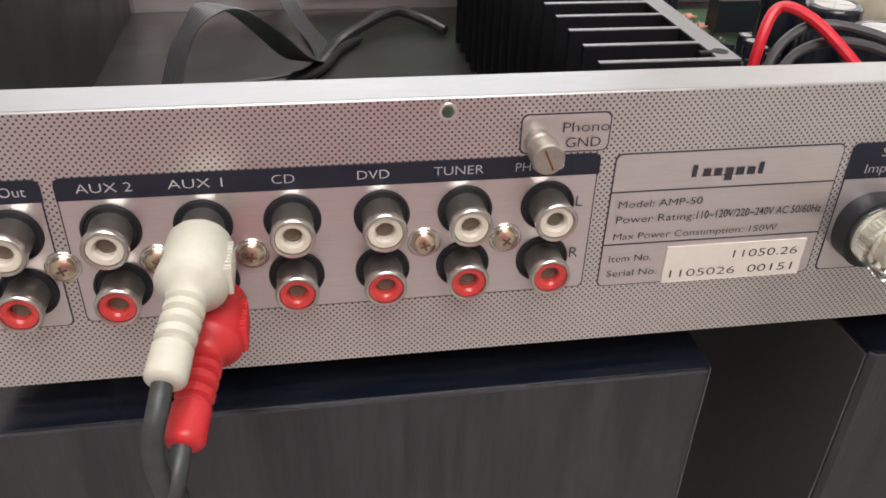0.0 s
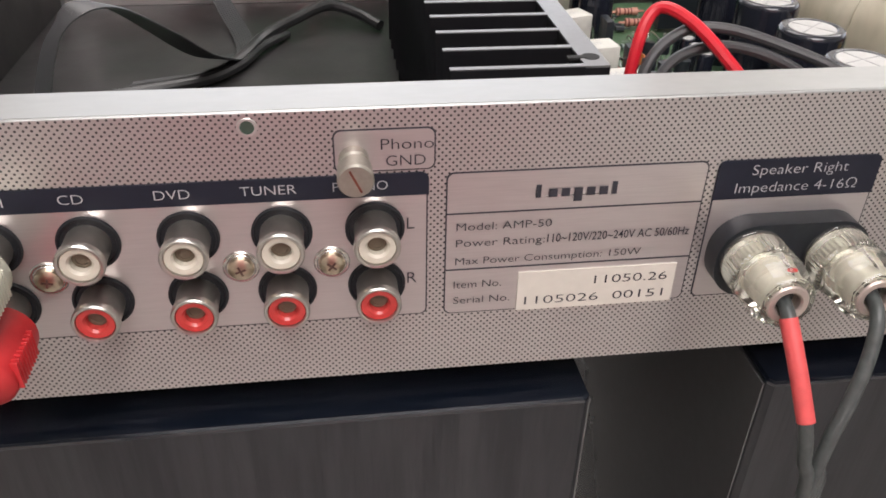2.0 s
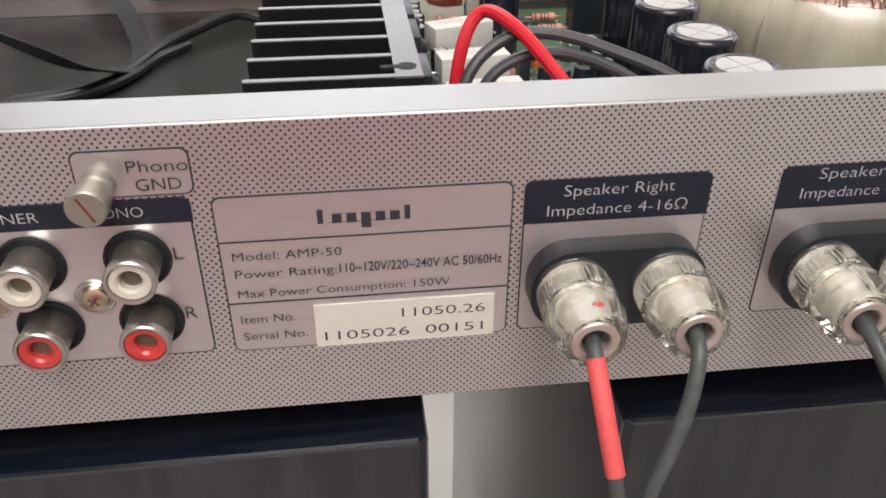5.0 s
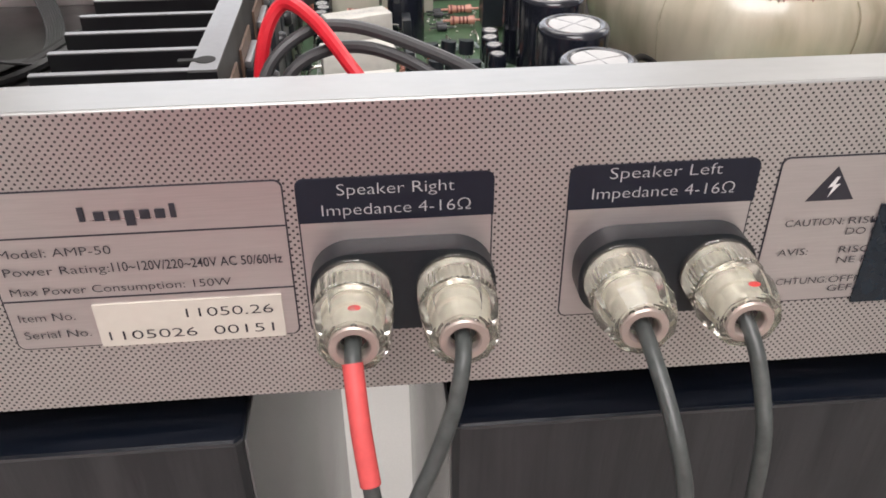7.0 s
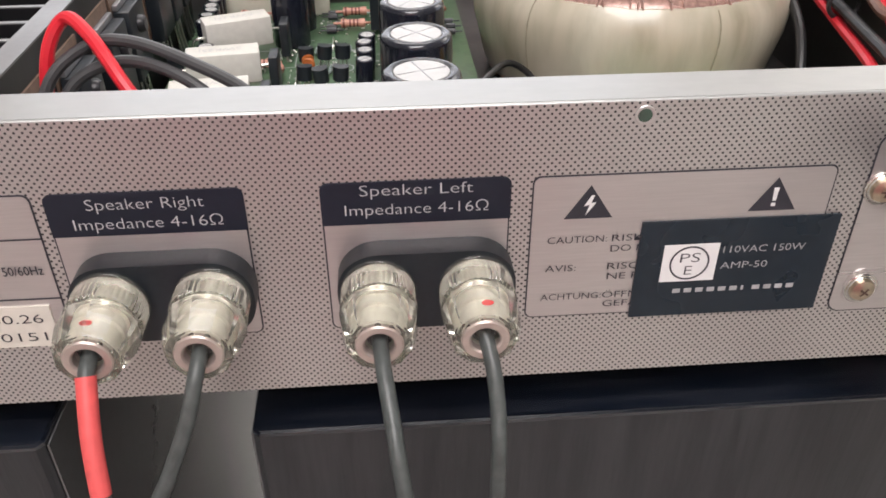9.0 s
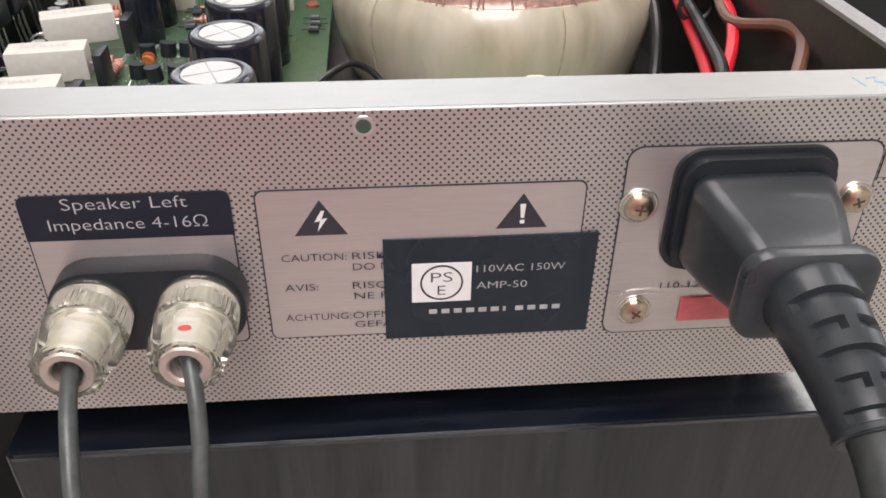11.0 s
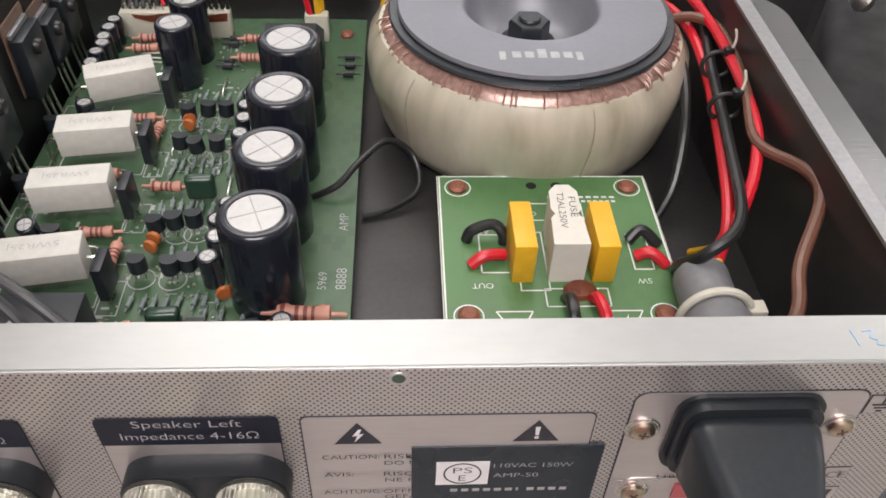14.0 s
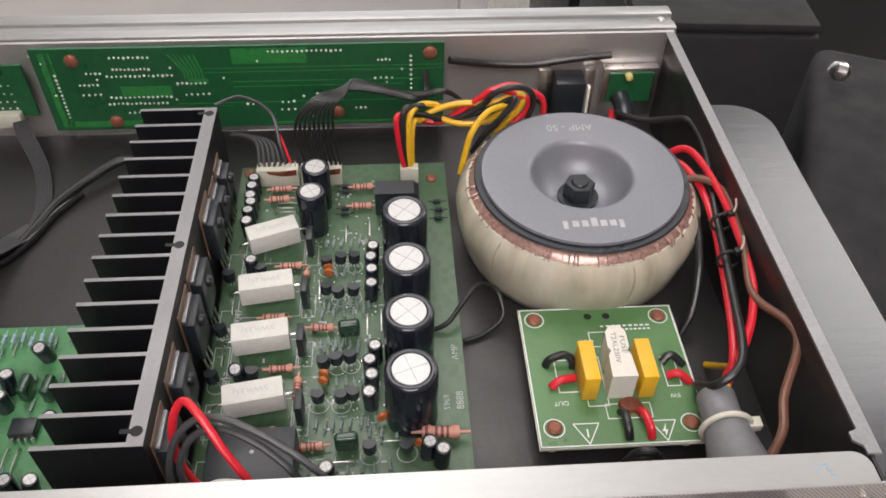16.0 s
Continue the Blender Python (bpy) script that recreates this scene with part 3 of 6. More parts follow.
for x0, word, lift in ((-22.27, "Speaker Right", 0.04), (-17.46, "Speaker Left", 0.1)):
    sp = field("speaker_field", x0, x0 + 3.46, 1.56, 4.88, label="outlined field of a speaker terminal pair")
    header(sp, x0, x0 + 3.47, 4.0, 4.88)
    lettering(word, M_HEADINK, sp, x0 + 1.74, TY - 0.01, 4.51 + lift, 0.23, 2.05, align="CENTER", bold=-0.014)
    lettering("Impedance 4-16\u03a9", M_HEADINK, sp, x0 + 1.74, TY - 0.01, 4.11 + lift, 0.23, 2.62, align="CENTER", bold=-0.014)
warn = field("warning_field", -13.6, -7.85, 1.58, 4.85, label="outlined field with warning triangles and text")
for cx, mark in ((-12.51, 0), (-8.97, 1)):
    t = part("warning_triangle", prism([(cx - 0.46, 3.92), (cx + 0.46, 3.92), (cx, 4.63)], -3 * EPS, -2 * EPS - 0.001, "y"), M_INK, warn, "dark warning triangle")
    if mark:
        part("symbol", prism([(cx - 0.05, 4.42), (cx - 0.03, 4.14), (cx + 0.03, 4.14), (cx + 0.05, 4.42)], -4 * EPS, -3 * EPS - 0.001, "y", box(cx - 0.04, cx + 0.04, -4 * EPS, -3 * EPS - 0.001, 4.02, 4.09)), M_WHITEINK, warn)
    else:
        part("symbol", prism([(cx + 0.02, 4.42), (cx - 0.1, 4.2), (cx + 0.0, 4.22), (cx - 0.06, 4.0), (cx + 0.12, 4.27), (cx + 0.02, 4.25), (cx + 0.08, 4.42)], -4 * EPS, -3 * EPS - 0.001, "y"), M_WHITEINK, warn)
for word, x, z, w in (("CAUTION:", -13.25, 3.38, 1.15), ("RISK", -12.0, 3.38, 0.62), ("DO N", -12.0, 3.14, 0.68), ("AVIS:", -13.25, 2.72, 0.6), ("RISQ", -12.02, 2.72, 0.66), ("NE P", -12.0, 2.48, 0.62), ("ACHTUNG:", -13.3, 2.02, 1.22), ("\u00d6FFN", -12.05, 2.02, 0.72), ("GEFA", -12.02, 1.8, 0.72)):
    lettering(word, M_INK, warn, x, TY, z, 0.155, w)
pse = part("black_sticker", box(-11.45, -7.54, -0.062, -0.026, 1.49, 3.78), M_STICKER, amp, "glossy navy black rating sticker")
part("mark_patch", box(-10.94, -9.84, -0.075, -0.063, 2.36, 3.24), M_WHITEINK, pse, "white patch of the safety mark")
part("mark_ring", lathe([(0.40, -0.001), (0.40, 0.006), (0.365, 0.006), (0.365, -0.001)], 28, ring=True, m=at(-10.39, -0.076, 2.8, 90).to_3x3().to_4x4()), M_INK, pse, "", at(-10.39, -0.076, 2.8))
lettering("PS", M_INK, pse, -10.39, -0.08, 2.82, 0.22, 0.4, align="CENTER")
lettering("E", M_INK, pse, -10.39, -0.08, 2.52, 0.22, 0.15, align="CENTER")
lettering("110VAC 150W", M_PALEINK, pse, -9.75, -0.07, 3.0, 0.16, 1.65)
lettering("AMP-50", M_PALEINK, pse, -9.74, -0.07, 2.62, 0.16, 0.95)
for k in range(11):
    part("print_bar", box(-10.62 + 0.235 * k, -10.62 + 0.235 * k + (0.15 if k != 6 else 0.05), -0.072, -0.063, 2.07, 2.17), M_PALEINK, pse)
inletf = field("inlet_field", -7.22, -2.6, 1.33, 5.47, 0.28, "outlined field of the mains inlet")
lettering("110-120V/220-240V", M_INK, inletf, -6.2, TY, 2.42, 0.14, 2.4)
earthf = part("earth_patch", box(-2.58, -1.97, -EPS, -0.001, 4.69, 5.28), M_INK, amp, "outlined earth symbol")
part("silver_field", box(-2.56, -1.99, -2 * EPS, -EPS - 0.001, 4.71, 5.26), M_LABEL, earthf)
eb = box(-2.29, -2.26, -3 * EPS, -2 * EPS - 0.001, 4.99, 5.2)
for w, z in ((0.4, 4.98), (0.26, 4.88), (0.12, 4.78)):
    box(-2.275 - w / 2, -2.275 + w / 2, -3 * EPS, -2 * EPS - 0.001, z - 0.02, z + 0.02, bm=eb)
part("symbol", eb, M_INK, earthf)
for x0, z0, z1 in ((-2.55, 2.17, 2.68), (-2.52, 1.22, 1.87)):
    ce = part("approval_patch", box(x0, x0 + 0.56, -EPS, -0.001, z0, z1), M_INK, amp, "small outlined approval mark")
    part("silver_field", box(x0 + 0.02, x0 + 0.54, -2 * EPS, -EPS - 0.001, z0 + 0.02, z1 - 0.02), M_LABEL, ce)
    if z0 > 2:
        lettering("CE", M_INK, ce, x0 + 0.28, TY, z0 + 0.13, 0.25, 0.42, align="CENTER")
        continue
    part("bin_symbol", prism([(x0 + 0.19, z0 + 0.2), (x0 + 0.37, z0 + 0.2), (x0 + 0.42, z1 - 0.1), (x0 + 0.14, z1 - 0.1)], -3 * EPS, -2 * EPS - 0.001, "y"), M_GREY_WIRE, ce)
    part("mark_bar", box(x0 + 0.12, x0 + 0.44, -3 * EPS, -2 * EPS - 0.001, z0 + 0.07, z0 + 0.14), M_INK, ce)

# phono sockets
RX = 90  # local z turned out of the panel
me_base = mesh_of("collar", lathe([(0.58, 0.0), (0.58, 0.07), (0.565, 0.1), (0.52, 0.1), (0.5, 0.06), (0.4, 0.06)], 32), surface("matt_black_ring", (0.006, 0.007, 0.010), 0.6))
me_shell = mesh_of("shell", lathe([(0.415, 0.05), (0.415, 0.6), (0.44, 0.64), (0.448, 0.72), (0.44, 0.79), (0.415, 0.815), (0.37, 0.80), (0.365, 0.74), (0.365, 0.2)], 32), M_SHELL)
ring_prof = [(0.364, 0.3), (0.364, 0.74), (0.345, 0.765), (0.24, 0.75), (0.195, 0.70), (0.18, 0.25), (0.15, 0.1)]
me_ringw, me_ringr = mesh_of("insulator", lathe(ring_prof, 24), M_WHITE_IN), mesh_of("insulator", lathe(ring_prof, 24), M_RED_IN)
me_core = mesh_of("contact", lathe([(0.18, 0.56), (0.18, 0.58), (0.12, 0.58), (0.11, 0.52), (0.0, 0.52)], 16), surface("dull_brown_contact", (0.17, 0.14, 0.10), 0.5, 0.3))
for x in (-29.1, -30.88, -32.62, -34.43, -36.18, -37.93, -39.75):
    for z, ring, col in ((3.78, me_ringw, "white"), (2.44, me_ringr, "red")):
        m = at(x, 0, z, RX)
        so = put("phono_socket", me_shell, amp, m, "nickel phono socket with a %s centre" % col)
        put("collar", me_base, so, m, "black plastic collar")
        put("insulator", ring, so, m)
        put("contact", me_core, so, m)

# screws with pressed washers


def cross_head(r):
    bm = lathe([(r * 1.0, 0.0), (r * 1.0, 0.06), (r * 0.9, 0.13), (r * 0.6, 0.18), (r * 0.25, 0.19), (0, 0.19)], 20)
    return bm


me_wash = mesh_of("washer", lathe([(0.36, 0.0), (0.355, 0.03), (0.335, 0.045), (0.30, 0.04), (0.28, 0.06), (0.2, 0.06)], 28), surface("bright_zinc_washer", (0.66, 0.64, 0.60), 0.22, 0.9, 500, 0.08))
me_head = mesh_of("screw_head", cross_head(0.265), M_SCREW)
# the cross is not cut: dark brown bars paint its shade
me_cross = mesh_of("recess_shade", box(-0.11, 0.11, -0.022, 0.022, 0.17, 0.195, bm=box(-0.022, 0.022, -0.11, 0.11, 0.17, 0.1945)), surface("brown_recess_shade", (0.13, 0.075, 0.06), 0.5, 0.4))
for i, (x, z) in enumerate([(-38.98, 3.0), (-37.16, 3.03), (-35.3, 3.04), (-31.73, 3.05), (-29.97, 3.04), (-6.89, 4.3), (-2.89, 4.3), (-6.63, 1.93), (-1.4, 5.19)]):
    m = at(x, -2 * EPS, z, RX, 0, 0)
    s = put("screw", me_head, amp, m, "brassy cross-head screw in a pressed washer")
    put("washer", me_wash, s, m)
    put("recess_shade", me_cross, s, m @ pose(0, 0, 0, 0, 0, 17 + 31 * i))
me_hr = mesh_of("hole_rim", lathe([(0.19, 0.0), (0.175, 0.015), (0.13, 0.01), (0.13, 0.0)], 22), M_SILVER)
# the green reflection inside the hole is painted on a flat disc
me_hd = mesh_of("hole_thread", lathe([(0.15, 0.002), (0.14, 0.006), (0.0, 0.006)], 16), surface("thread_green_reflection", (0.10, 0.15, 0.12), 0.25, 0.6))
for x in (-31.3, -11.69):
    h = put("lid_screw_hole", me_hr, amp, at(x, 0, 5.98, RX), "empty lid screw hole")
    put("thread", me_hd, h, at(x, 0, 5.98, RX))

# ground thumb screw
gs = put("ground_screw", mesh_of("ground_screw", lathe([(0.28, 0.0), (0.28, 0.25), (0.2, 0.3), (0.2, 0.45), (0.32, 0.45), (0.33, 0.86), (0.3, 0.9), (0.0, 0.9)], 28), M_GREY_SCREW), amp, at(-29.45, 0, 5.28, RX), "matt nickel slotted ground screw")
# dark bar on the uncut head paints the shade of the driver groove
put("slot_shade", mesh_of("slot_shade", box(-0.24, 0.24, -0.02, 0.02, 0.88, 0.906), M_GLUE), gs, at(-29.45, 0, 5.28, RX) @ pose(0, 0, 0, 0, 0, 115))

# speaker terminals
kn = lathe([(0.60, 0.51), (0.68, 0.515), (0.705, 0.54), (0.705, 0.585), (0.69, 0.60), (0.60, 0.60)], 40)
lathe([(0.60, 0.605), (0.68, 0.61), (0.695, 0.64), (0.705, 1.14), (0.67, 1.18)], 84, kn, ripple=0.03)
me_knurl = mesh_of("knurled_collar", kn, M_CLEAR, 15)
me_body = mesh_of("clear_cap", lathe([(0.60, 1.185), (0.66, 1.2), (0.665, 1.26), (0.71, 1.3), (0.725, 1.42), (0.70, 1.6), (0.65, 1.86), (0.59, 2.06), (0.55, 2.1), (0.44, 2.1), (0.43, 1.96)], 10), M_CLEAR, 18)
me_stem = mesh_of("metal_stem", lathe([(0.34, 0.53), (0.34, 0.9), (0.24, 0.95), (0.24, 1.05), (0.31, 1.08), (0.31, 1.2), (0.25, 1.22), (0.25, 1.3), (0.31, 1.33), (0.31, 1.46), (0.25, 1.49), (0.25, 1.58), (0.31, 1.62), (0.31, 1.8), (0.41, 1.86), (0.41, 1.94), (0.25, 1.95), (0.25, 1.7), (0.0, 1.7)], 24), M_BRASS)
me_post_end = mesh_of("end_ring", lathe([(0.25, 1.96), (0.42, 1.965), (0.425, 2.1), (0.40, 2.135), (0.29, 2.135), (0.255, 2.1)], 28, ring=True), M_POSTEND)
# black disc paints the shade deep in the stem's opening
me_bore = mesh_of("bore_shade", lathe([(0.24, 1.72), (0.24, 1.78), (0.0, 1.78)], 16), M_HOLE)
me_red_mark = mesh_of("red_mark", lathe([(0.0, 0.0), (0.09, 0.005), (0.11, 0.015), (0.07, 0.025), (0.0, 0.03)], 12, m=Matrix.Diagonal((1, 0.55, 1, 1))), M_RED_IN)
for bx, posts in ((-20.47, (-21.38, -19.55)), (-15.58, (-16.5, -14.67))):
    pl = part("terminal_plate", prism(rounded(bx - 1.68, bx + 1.68, 1.9, 3.63, 0.78, n=8), -0.52, -0.026, "y"), M_PLASTIC, amp, "black plastic terminal block with rounded ends")
    part("face", prism(rounded(bx - 0.5, bx + 0.5, 1.85, 2.75, 0.05), -0.45, -0.03, "y"), M_PLASTIC, pl)
    for k, x in enumerate(posts):
        m = at(x, 0, 2.85, RX, 0, 0) @ pose(0, 0, 0, 0, 0, 9 * k + x)
        p = put("speaker_terminal", me_body, amp, m, "clear plastic speaker binding post")
        put("knurled_collar", me_knurl, p, m)
        put("metal_stem", me_stem, p, m)
        put("bore_shade", me_bore, p, m)
        put("end_ring", me_post_end, p, m, "pinkish nickel end of the stem")
        if x in (-21.38, -14.67):
            put("red_mark", me_red_mark, p, at(x + 0.05, -1.86, 2.85 + 0.61, 18))

# mains inlet
inlet = part("mains_inlet", prism(rounded(-6.26, -3.54, 3.05, 5.33, 0.45, n=6), -0.34, -0.026, "y"), M_PLASTIC, amp, "black plastic mains inlet")
part("rim", prism(rounded(-6.36, -3.43, 2.92, 5.42, 0.5, n=6), -0.12, -0.03, "y"), M_PLASTIC, inlet)
part("voltage_switch", box(-5.75, -4.6, -0.1, -0.026, 1.62, 2.2, 0.03), surface("clear_red_switch", (0.7, 0.16, 0.18), 0.35), amp, "small red voltage selector")
part("switch_cover", prism(rounded(-7.0, -4.3, 1.5, 2.42, 0.35), -0.045, -0.027, "y"), M_LABEL, amp, "thin clear cover strip")

# ---------------------------------------------------------------- plugs and cords behind the amplifier
plug = thing("power_plug", -4.9, -1.2, 3.0, "black moulded mains plug and cord in the inlet", "power cord")
pb = bmesh.new()
rings = []
for y, hw, zt, zb in ((-0.30, 1.20, 5.04, 3.3), (-0.45, 1.25, 5.1, 3.2), (-0.6, 1.26, 5.1, 3.2), (-1.2, 1.14, 4.98, 3.2), (-1.7, 1.0, 4.86, 3.25), (-2.1, 0.9, 4.76, 3.3), (-2.3, 0.9, 4.76, 3.3)):
    rings.append([pb.verts.new((-4.90 + a, y, b)) for a, b in rounded(-hw, hw, zb, zt, 0.34, n=5)])
for a, b in zip(rings, rings[1:]):
    for k in range(len(a)):
        pb.faces.new((a[k], a[(k + 1) % len(a)], b[(k + 1) % len(a)], b[k]))
pb.faces.new(rings[0]), pb.faces.new(rings[-1])
part("plug_body", pb, M_RUBBER, plug)
collar = bmesh.new()
rings = []
for y, g in ((-2.28, 0.1), (-2.34, 0.02), (-2.45, 0.0), (-2.6, 0.02), (-2.68, 0.12), (-2.70, 0.3)):
    rings.append([collar.verts.new((u, y, w)) for u, w in rounded(-6.02 + g, -3.84 - g, 3.3 + g, 4.94 - g, 0.42, n=6)])
for a, b in zip(rings, rings[1:]):
    for k in range(len(a)):
        collar.faces.new((a[k], a[(k + 1) % len(a)], b[(k + 1) % len(a)], b[k]))
collar.faces.new(rings[0]), collar.faces.new(rings[-1])
part("finger_collar", collar, M_RUBBER, plug, "wide finger collar")


def strain_relief(path, r0, r1, rows=5, depth=0.12, seg=48):
    """A tapering boot cut by rows of slots; full slots and bridged slots take turns."""
    bm = bmesh.new()
    line = smooth_path(path, 24)
    n, prev, first = len(line), None, None
    for i, p in enumerate(line):
        t = i / (n - 1)
        d = (line[min(i + 1, n - 1)] - line[max(i - 1, 0)]).normalized()
        side = Vector((1, 0, 0))
        side = (side - d * side.dot(d)).normalized()
        up = side.cross(d)
        if up.z < 0:
            up = -up
        base = r0 + (r1 - r0) * min(1, t * 1.08) + (0.03 if t > 0.92 else 0)
        u = (t - 0.10) / 0.80 * rows
        row, f = math.floor(u), u - math.floor(u)
        ring = []
        for k in range(seg):
            a = 2 * math.pi * k / seg
            turn = abs(math.degrees(math.atan2(math.sin(a), math.cos(a))))  # 0 on top, 180 below
            turn = min(turn, 180 - turn)
            cut = 0 <= row < rows and f > 0.6 and ((turn < 56) if row % 2 == 0 else (11 < turn < 52))
            r = base - (depth if cut else 0) - (0.05 if t > 0.985 else 0)
            ring.append(bm.verts.new(p + r * (math.cos(a) * up + math.sin(a) * side)))
        if prev:
            for k in range(seg):
                bm.faces.new((prev[k], prev[(k + 1) % seg], ring[(k + 1) % seg], ring[k]))
        else:
            first = ring
        prev = ring
    bm.faces.new(first)
    bm.faces.new(prev)
    return bm


relief_path = [(-4.93, -2.62, 4.14), (-4.93, -3.2, 4.06), (-4.92, -3.9, 3.9), (-4.93, -4.5, 3.72), (-4.92, -4.98, 3.52)]
part("strain_relief", strain_relief(relief_path, 0.75, 0.52), M_RUBBER, plug, "slotted strain relief")
part("cord", tube([(-4.92, -4.75, 3.62), (-4.9, -5.3, 3.36), (-4.86, -5.75, 2.9), (-4.78, -6.05, 2.0), (-4.75, -6.2, 0.5), (-4.8, -6.0, -6), (-4.5, -5.5, -40), (-4.5, -5.5, -99)], 0.385, 16), M_CORD, plug)


def phono_plug(label, x, z, mat, drop, reach, name="phono_plug"):
    t = thing(name, x, -1.0, z, label, "plug", "phono plugs in the AUX 1 sockets")
    dx, dz = drop
    body = [(x, -0.78, z), (x, -1.1, z), (x, -1.65, z), (x + dx * 0.2, -2.2, z - dz * 0.1), (x + dx * 0.4, -2.75, z - dz * 0.3), (x + dx * 0.7, -3.4, z - dz * 0.6), (x + dx, reach, z - dz)]

    def r(s):
        if s < 0.07:
            return 0.46 + 0.17 * math.sin(s / 0.07 * math.pi / 2)
        if s < 0.46:
            return 0.63 + 0.08 * (s - 0.07)
        if s < 0.58:
            return 0.66 - 0.29 * (0.5 - 0.5 * math.cos((s - 0.46) / 0.12 * math.pi))
        if s > 0.955:
            return 0.36 - 0.12 * ((s - 0.955) / 0.045) ** 2
        if s > 0.88:
            return 0.36
        u = (s - 0.60) / 0.27 * 4
        return 0.37 - 0.06 * (s - 0.58) - (0.11 * max(0, math.sin(u * 2 * math.pi)) if 0 < u < 4 else 0)

    part("moulded_body", tube(body, r, 28, 26), mat, t)
    for k in range(9):
        part("grip_rib", box(x + 0.54, x + 0.675, -1.25 - 0.11 * k, -1.2 - 0.11 * k, z - 0.26, z + 0.3, 0.015), mat, t)
    e = body[-1]
    part("cord", tube([(e[0], e[1] + 0.25, e[2] + 0.1), (e[0] - 0.1, e[1] - 0.3, e[2] - 0.25), (e[0] - 0.24, e[1] - 0.5, e[2] - 0.8), (e[0] - 0.22, e[1] - 0.55, e[2] - 1.8), (e[0] + 0.1, e[1] - 0.3, e[2] - 5), (e[0] + 0.4, e[1] + 0.2, e[2] - 30), (e[0], e[1], -99.2)], 0.185, 12), M_CORD, t)
    return t


phono_plug("ivory white phono plug with ribbed tail and grey cord", -36.18, 3.78, M_WHITE_PLUG, (-0.38, 0.6), -4.05)
phono_plug("red phono plug with ribbed tail and grey cord", -36.05, 2.44, M_RED_PLUG, (-0.38, 0.6), -4.15)


def speaker_wire(label, pts, sleeve=None):
    t = thing("speaker_wire", *pts[0], label, "cable", "speaker wires in the binding posts")
    part("wire", tube(pts, 0.142, 12), M_WIRE_GREY, t)
    if sleeve:
        part("sleeve", tube(sleeve, 0.175, 12), M_SLEEVE, t, "coral red sleeve")


speaker_wire("grey speaker wire with a coral red sleeve", [(-21.38, -1.8, 2.85), (-21.4, -2.3, 2.65), (-21.33, -2.95, 1.85), (-21.22, -3.45, 1.0), (-21.1, -3.6, 0.2), (-20.8, -3.6, -1.5), (-20.6, -3.4, -10), (-20.6, -3.2, -99.3)], [(-21.41, -2.28, 2.66), (-21.33, -2.95, 1.85), (-21.22, -3.45, 1.05)])
speaker_wire("plain grey speaker wire", [(-19.55, -1.8, 2.85), (-19.6, -2.35, 2.6), (-19.8, -2.75, 1.9), (-20.15, -3.1, 1.1), (-20.55, -3.4, 0.2), (-20.65, -3.5, -1.5), (-20.4, -3.4, -10), (-20.4, -3.2, -99.3)])
speaker_wire("plain grey speaker wire", [(-16.5, -1.8, 2.85), (-16.45, -2.4, 2.65), (-16.35, -3.1, 2.2), (-16.25, -3.7, 1.6), (-16.15, -4.05, 0.8), (-16.1, -4.1, -1), (-16.0, -4.0, -12), (-16.0, -4.0, -99.3)])
speaker_wire("plain grey speaker wire", [(-14.67, -1.8, 2.85), (-14.55, -2.3, 2.4), (-14.5, -2.75, 1.8), (-14.52, -3.15, 1.2), (-14.55, -3.4, 0.1), (-14.6, -3.5, -1.5), (-14.8, -3.4, -10), (-14.8, -3.2, -99.3)])

# ---------------------------------------------------------------- heat sink
HSX, FIN0, FINP = -23.78, 2.75, 1.185
sink = thing("heat_sink", -25.4, 11.5, 0.3, "long black finned aluminium heat sink", "heat sink")
part("back_plate", box(HSX - 0.55, HSX, FIN0, FIN0 + 15 * FINP + 0.16, 0.35, 5.80), M_SINK, sink)
part("cut_top", box(HSX - 0.55, HSX, FIN0, FIN0 + 15 * FINP + 0.16, 5.802, 5.85), M_SINK_TOP, sink, "grey cut top edge")
me_fin = mesh_of("fin", prism([(-2.75, 0.12), (-2.95, 0.0), (0.0, 0.0), (0.0, 0.16), (-2.95, 0.16)], 0.35, 5.82, "z"), M_SINK)
me_fint = mesh_of("fin_edge", box(-2.95, 0.0, 0.0, 0.16, 5.822, 5.85), M_SINK_TOP)
for i in range(16):
    m = at(HSX - 0.552, FIN0 + i * FINP, 0)
    fo = put("fin", me_fin, sink, m)
    put("fin_edge", me_fint, fo, m)
# keyholes are not cut: thin black pieces on top paint their shade
for y in (3.3, 11.66, 20.23):
    k = lathe([(0.2, 5.8), (0.2, 5.86), (0.0, 5.86)], 16, m=Matrix.Translation((-24.07, y, 0)))
    box(-24.6, -24.07, y - 0.08, y + 0.08, 5.8, 5.862, bm=k)
    part("screw_channel_shade", k, M_HOLE, sink, "dark inlay for the shade in a screw channel")
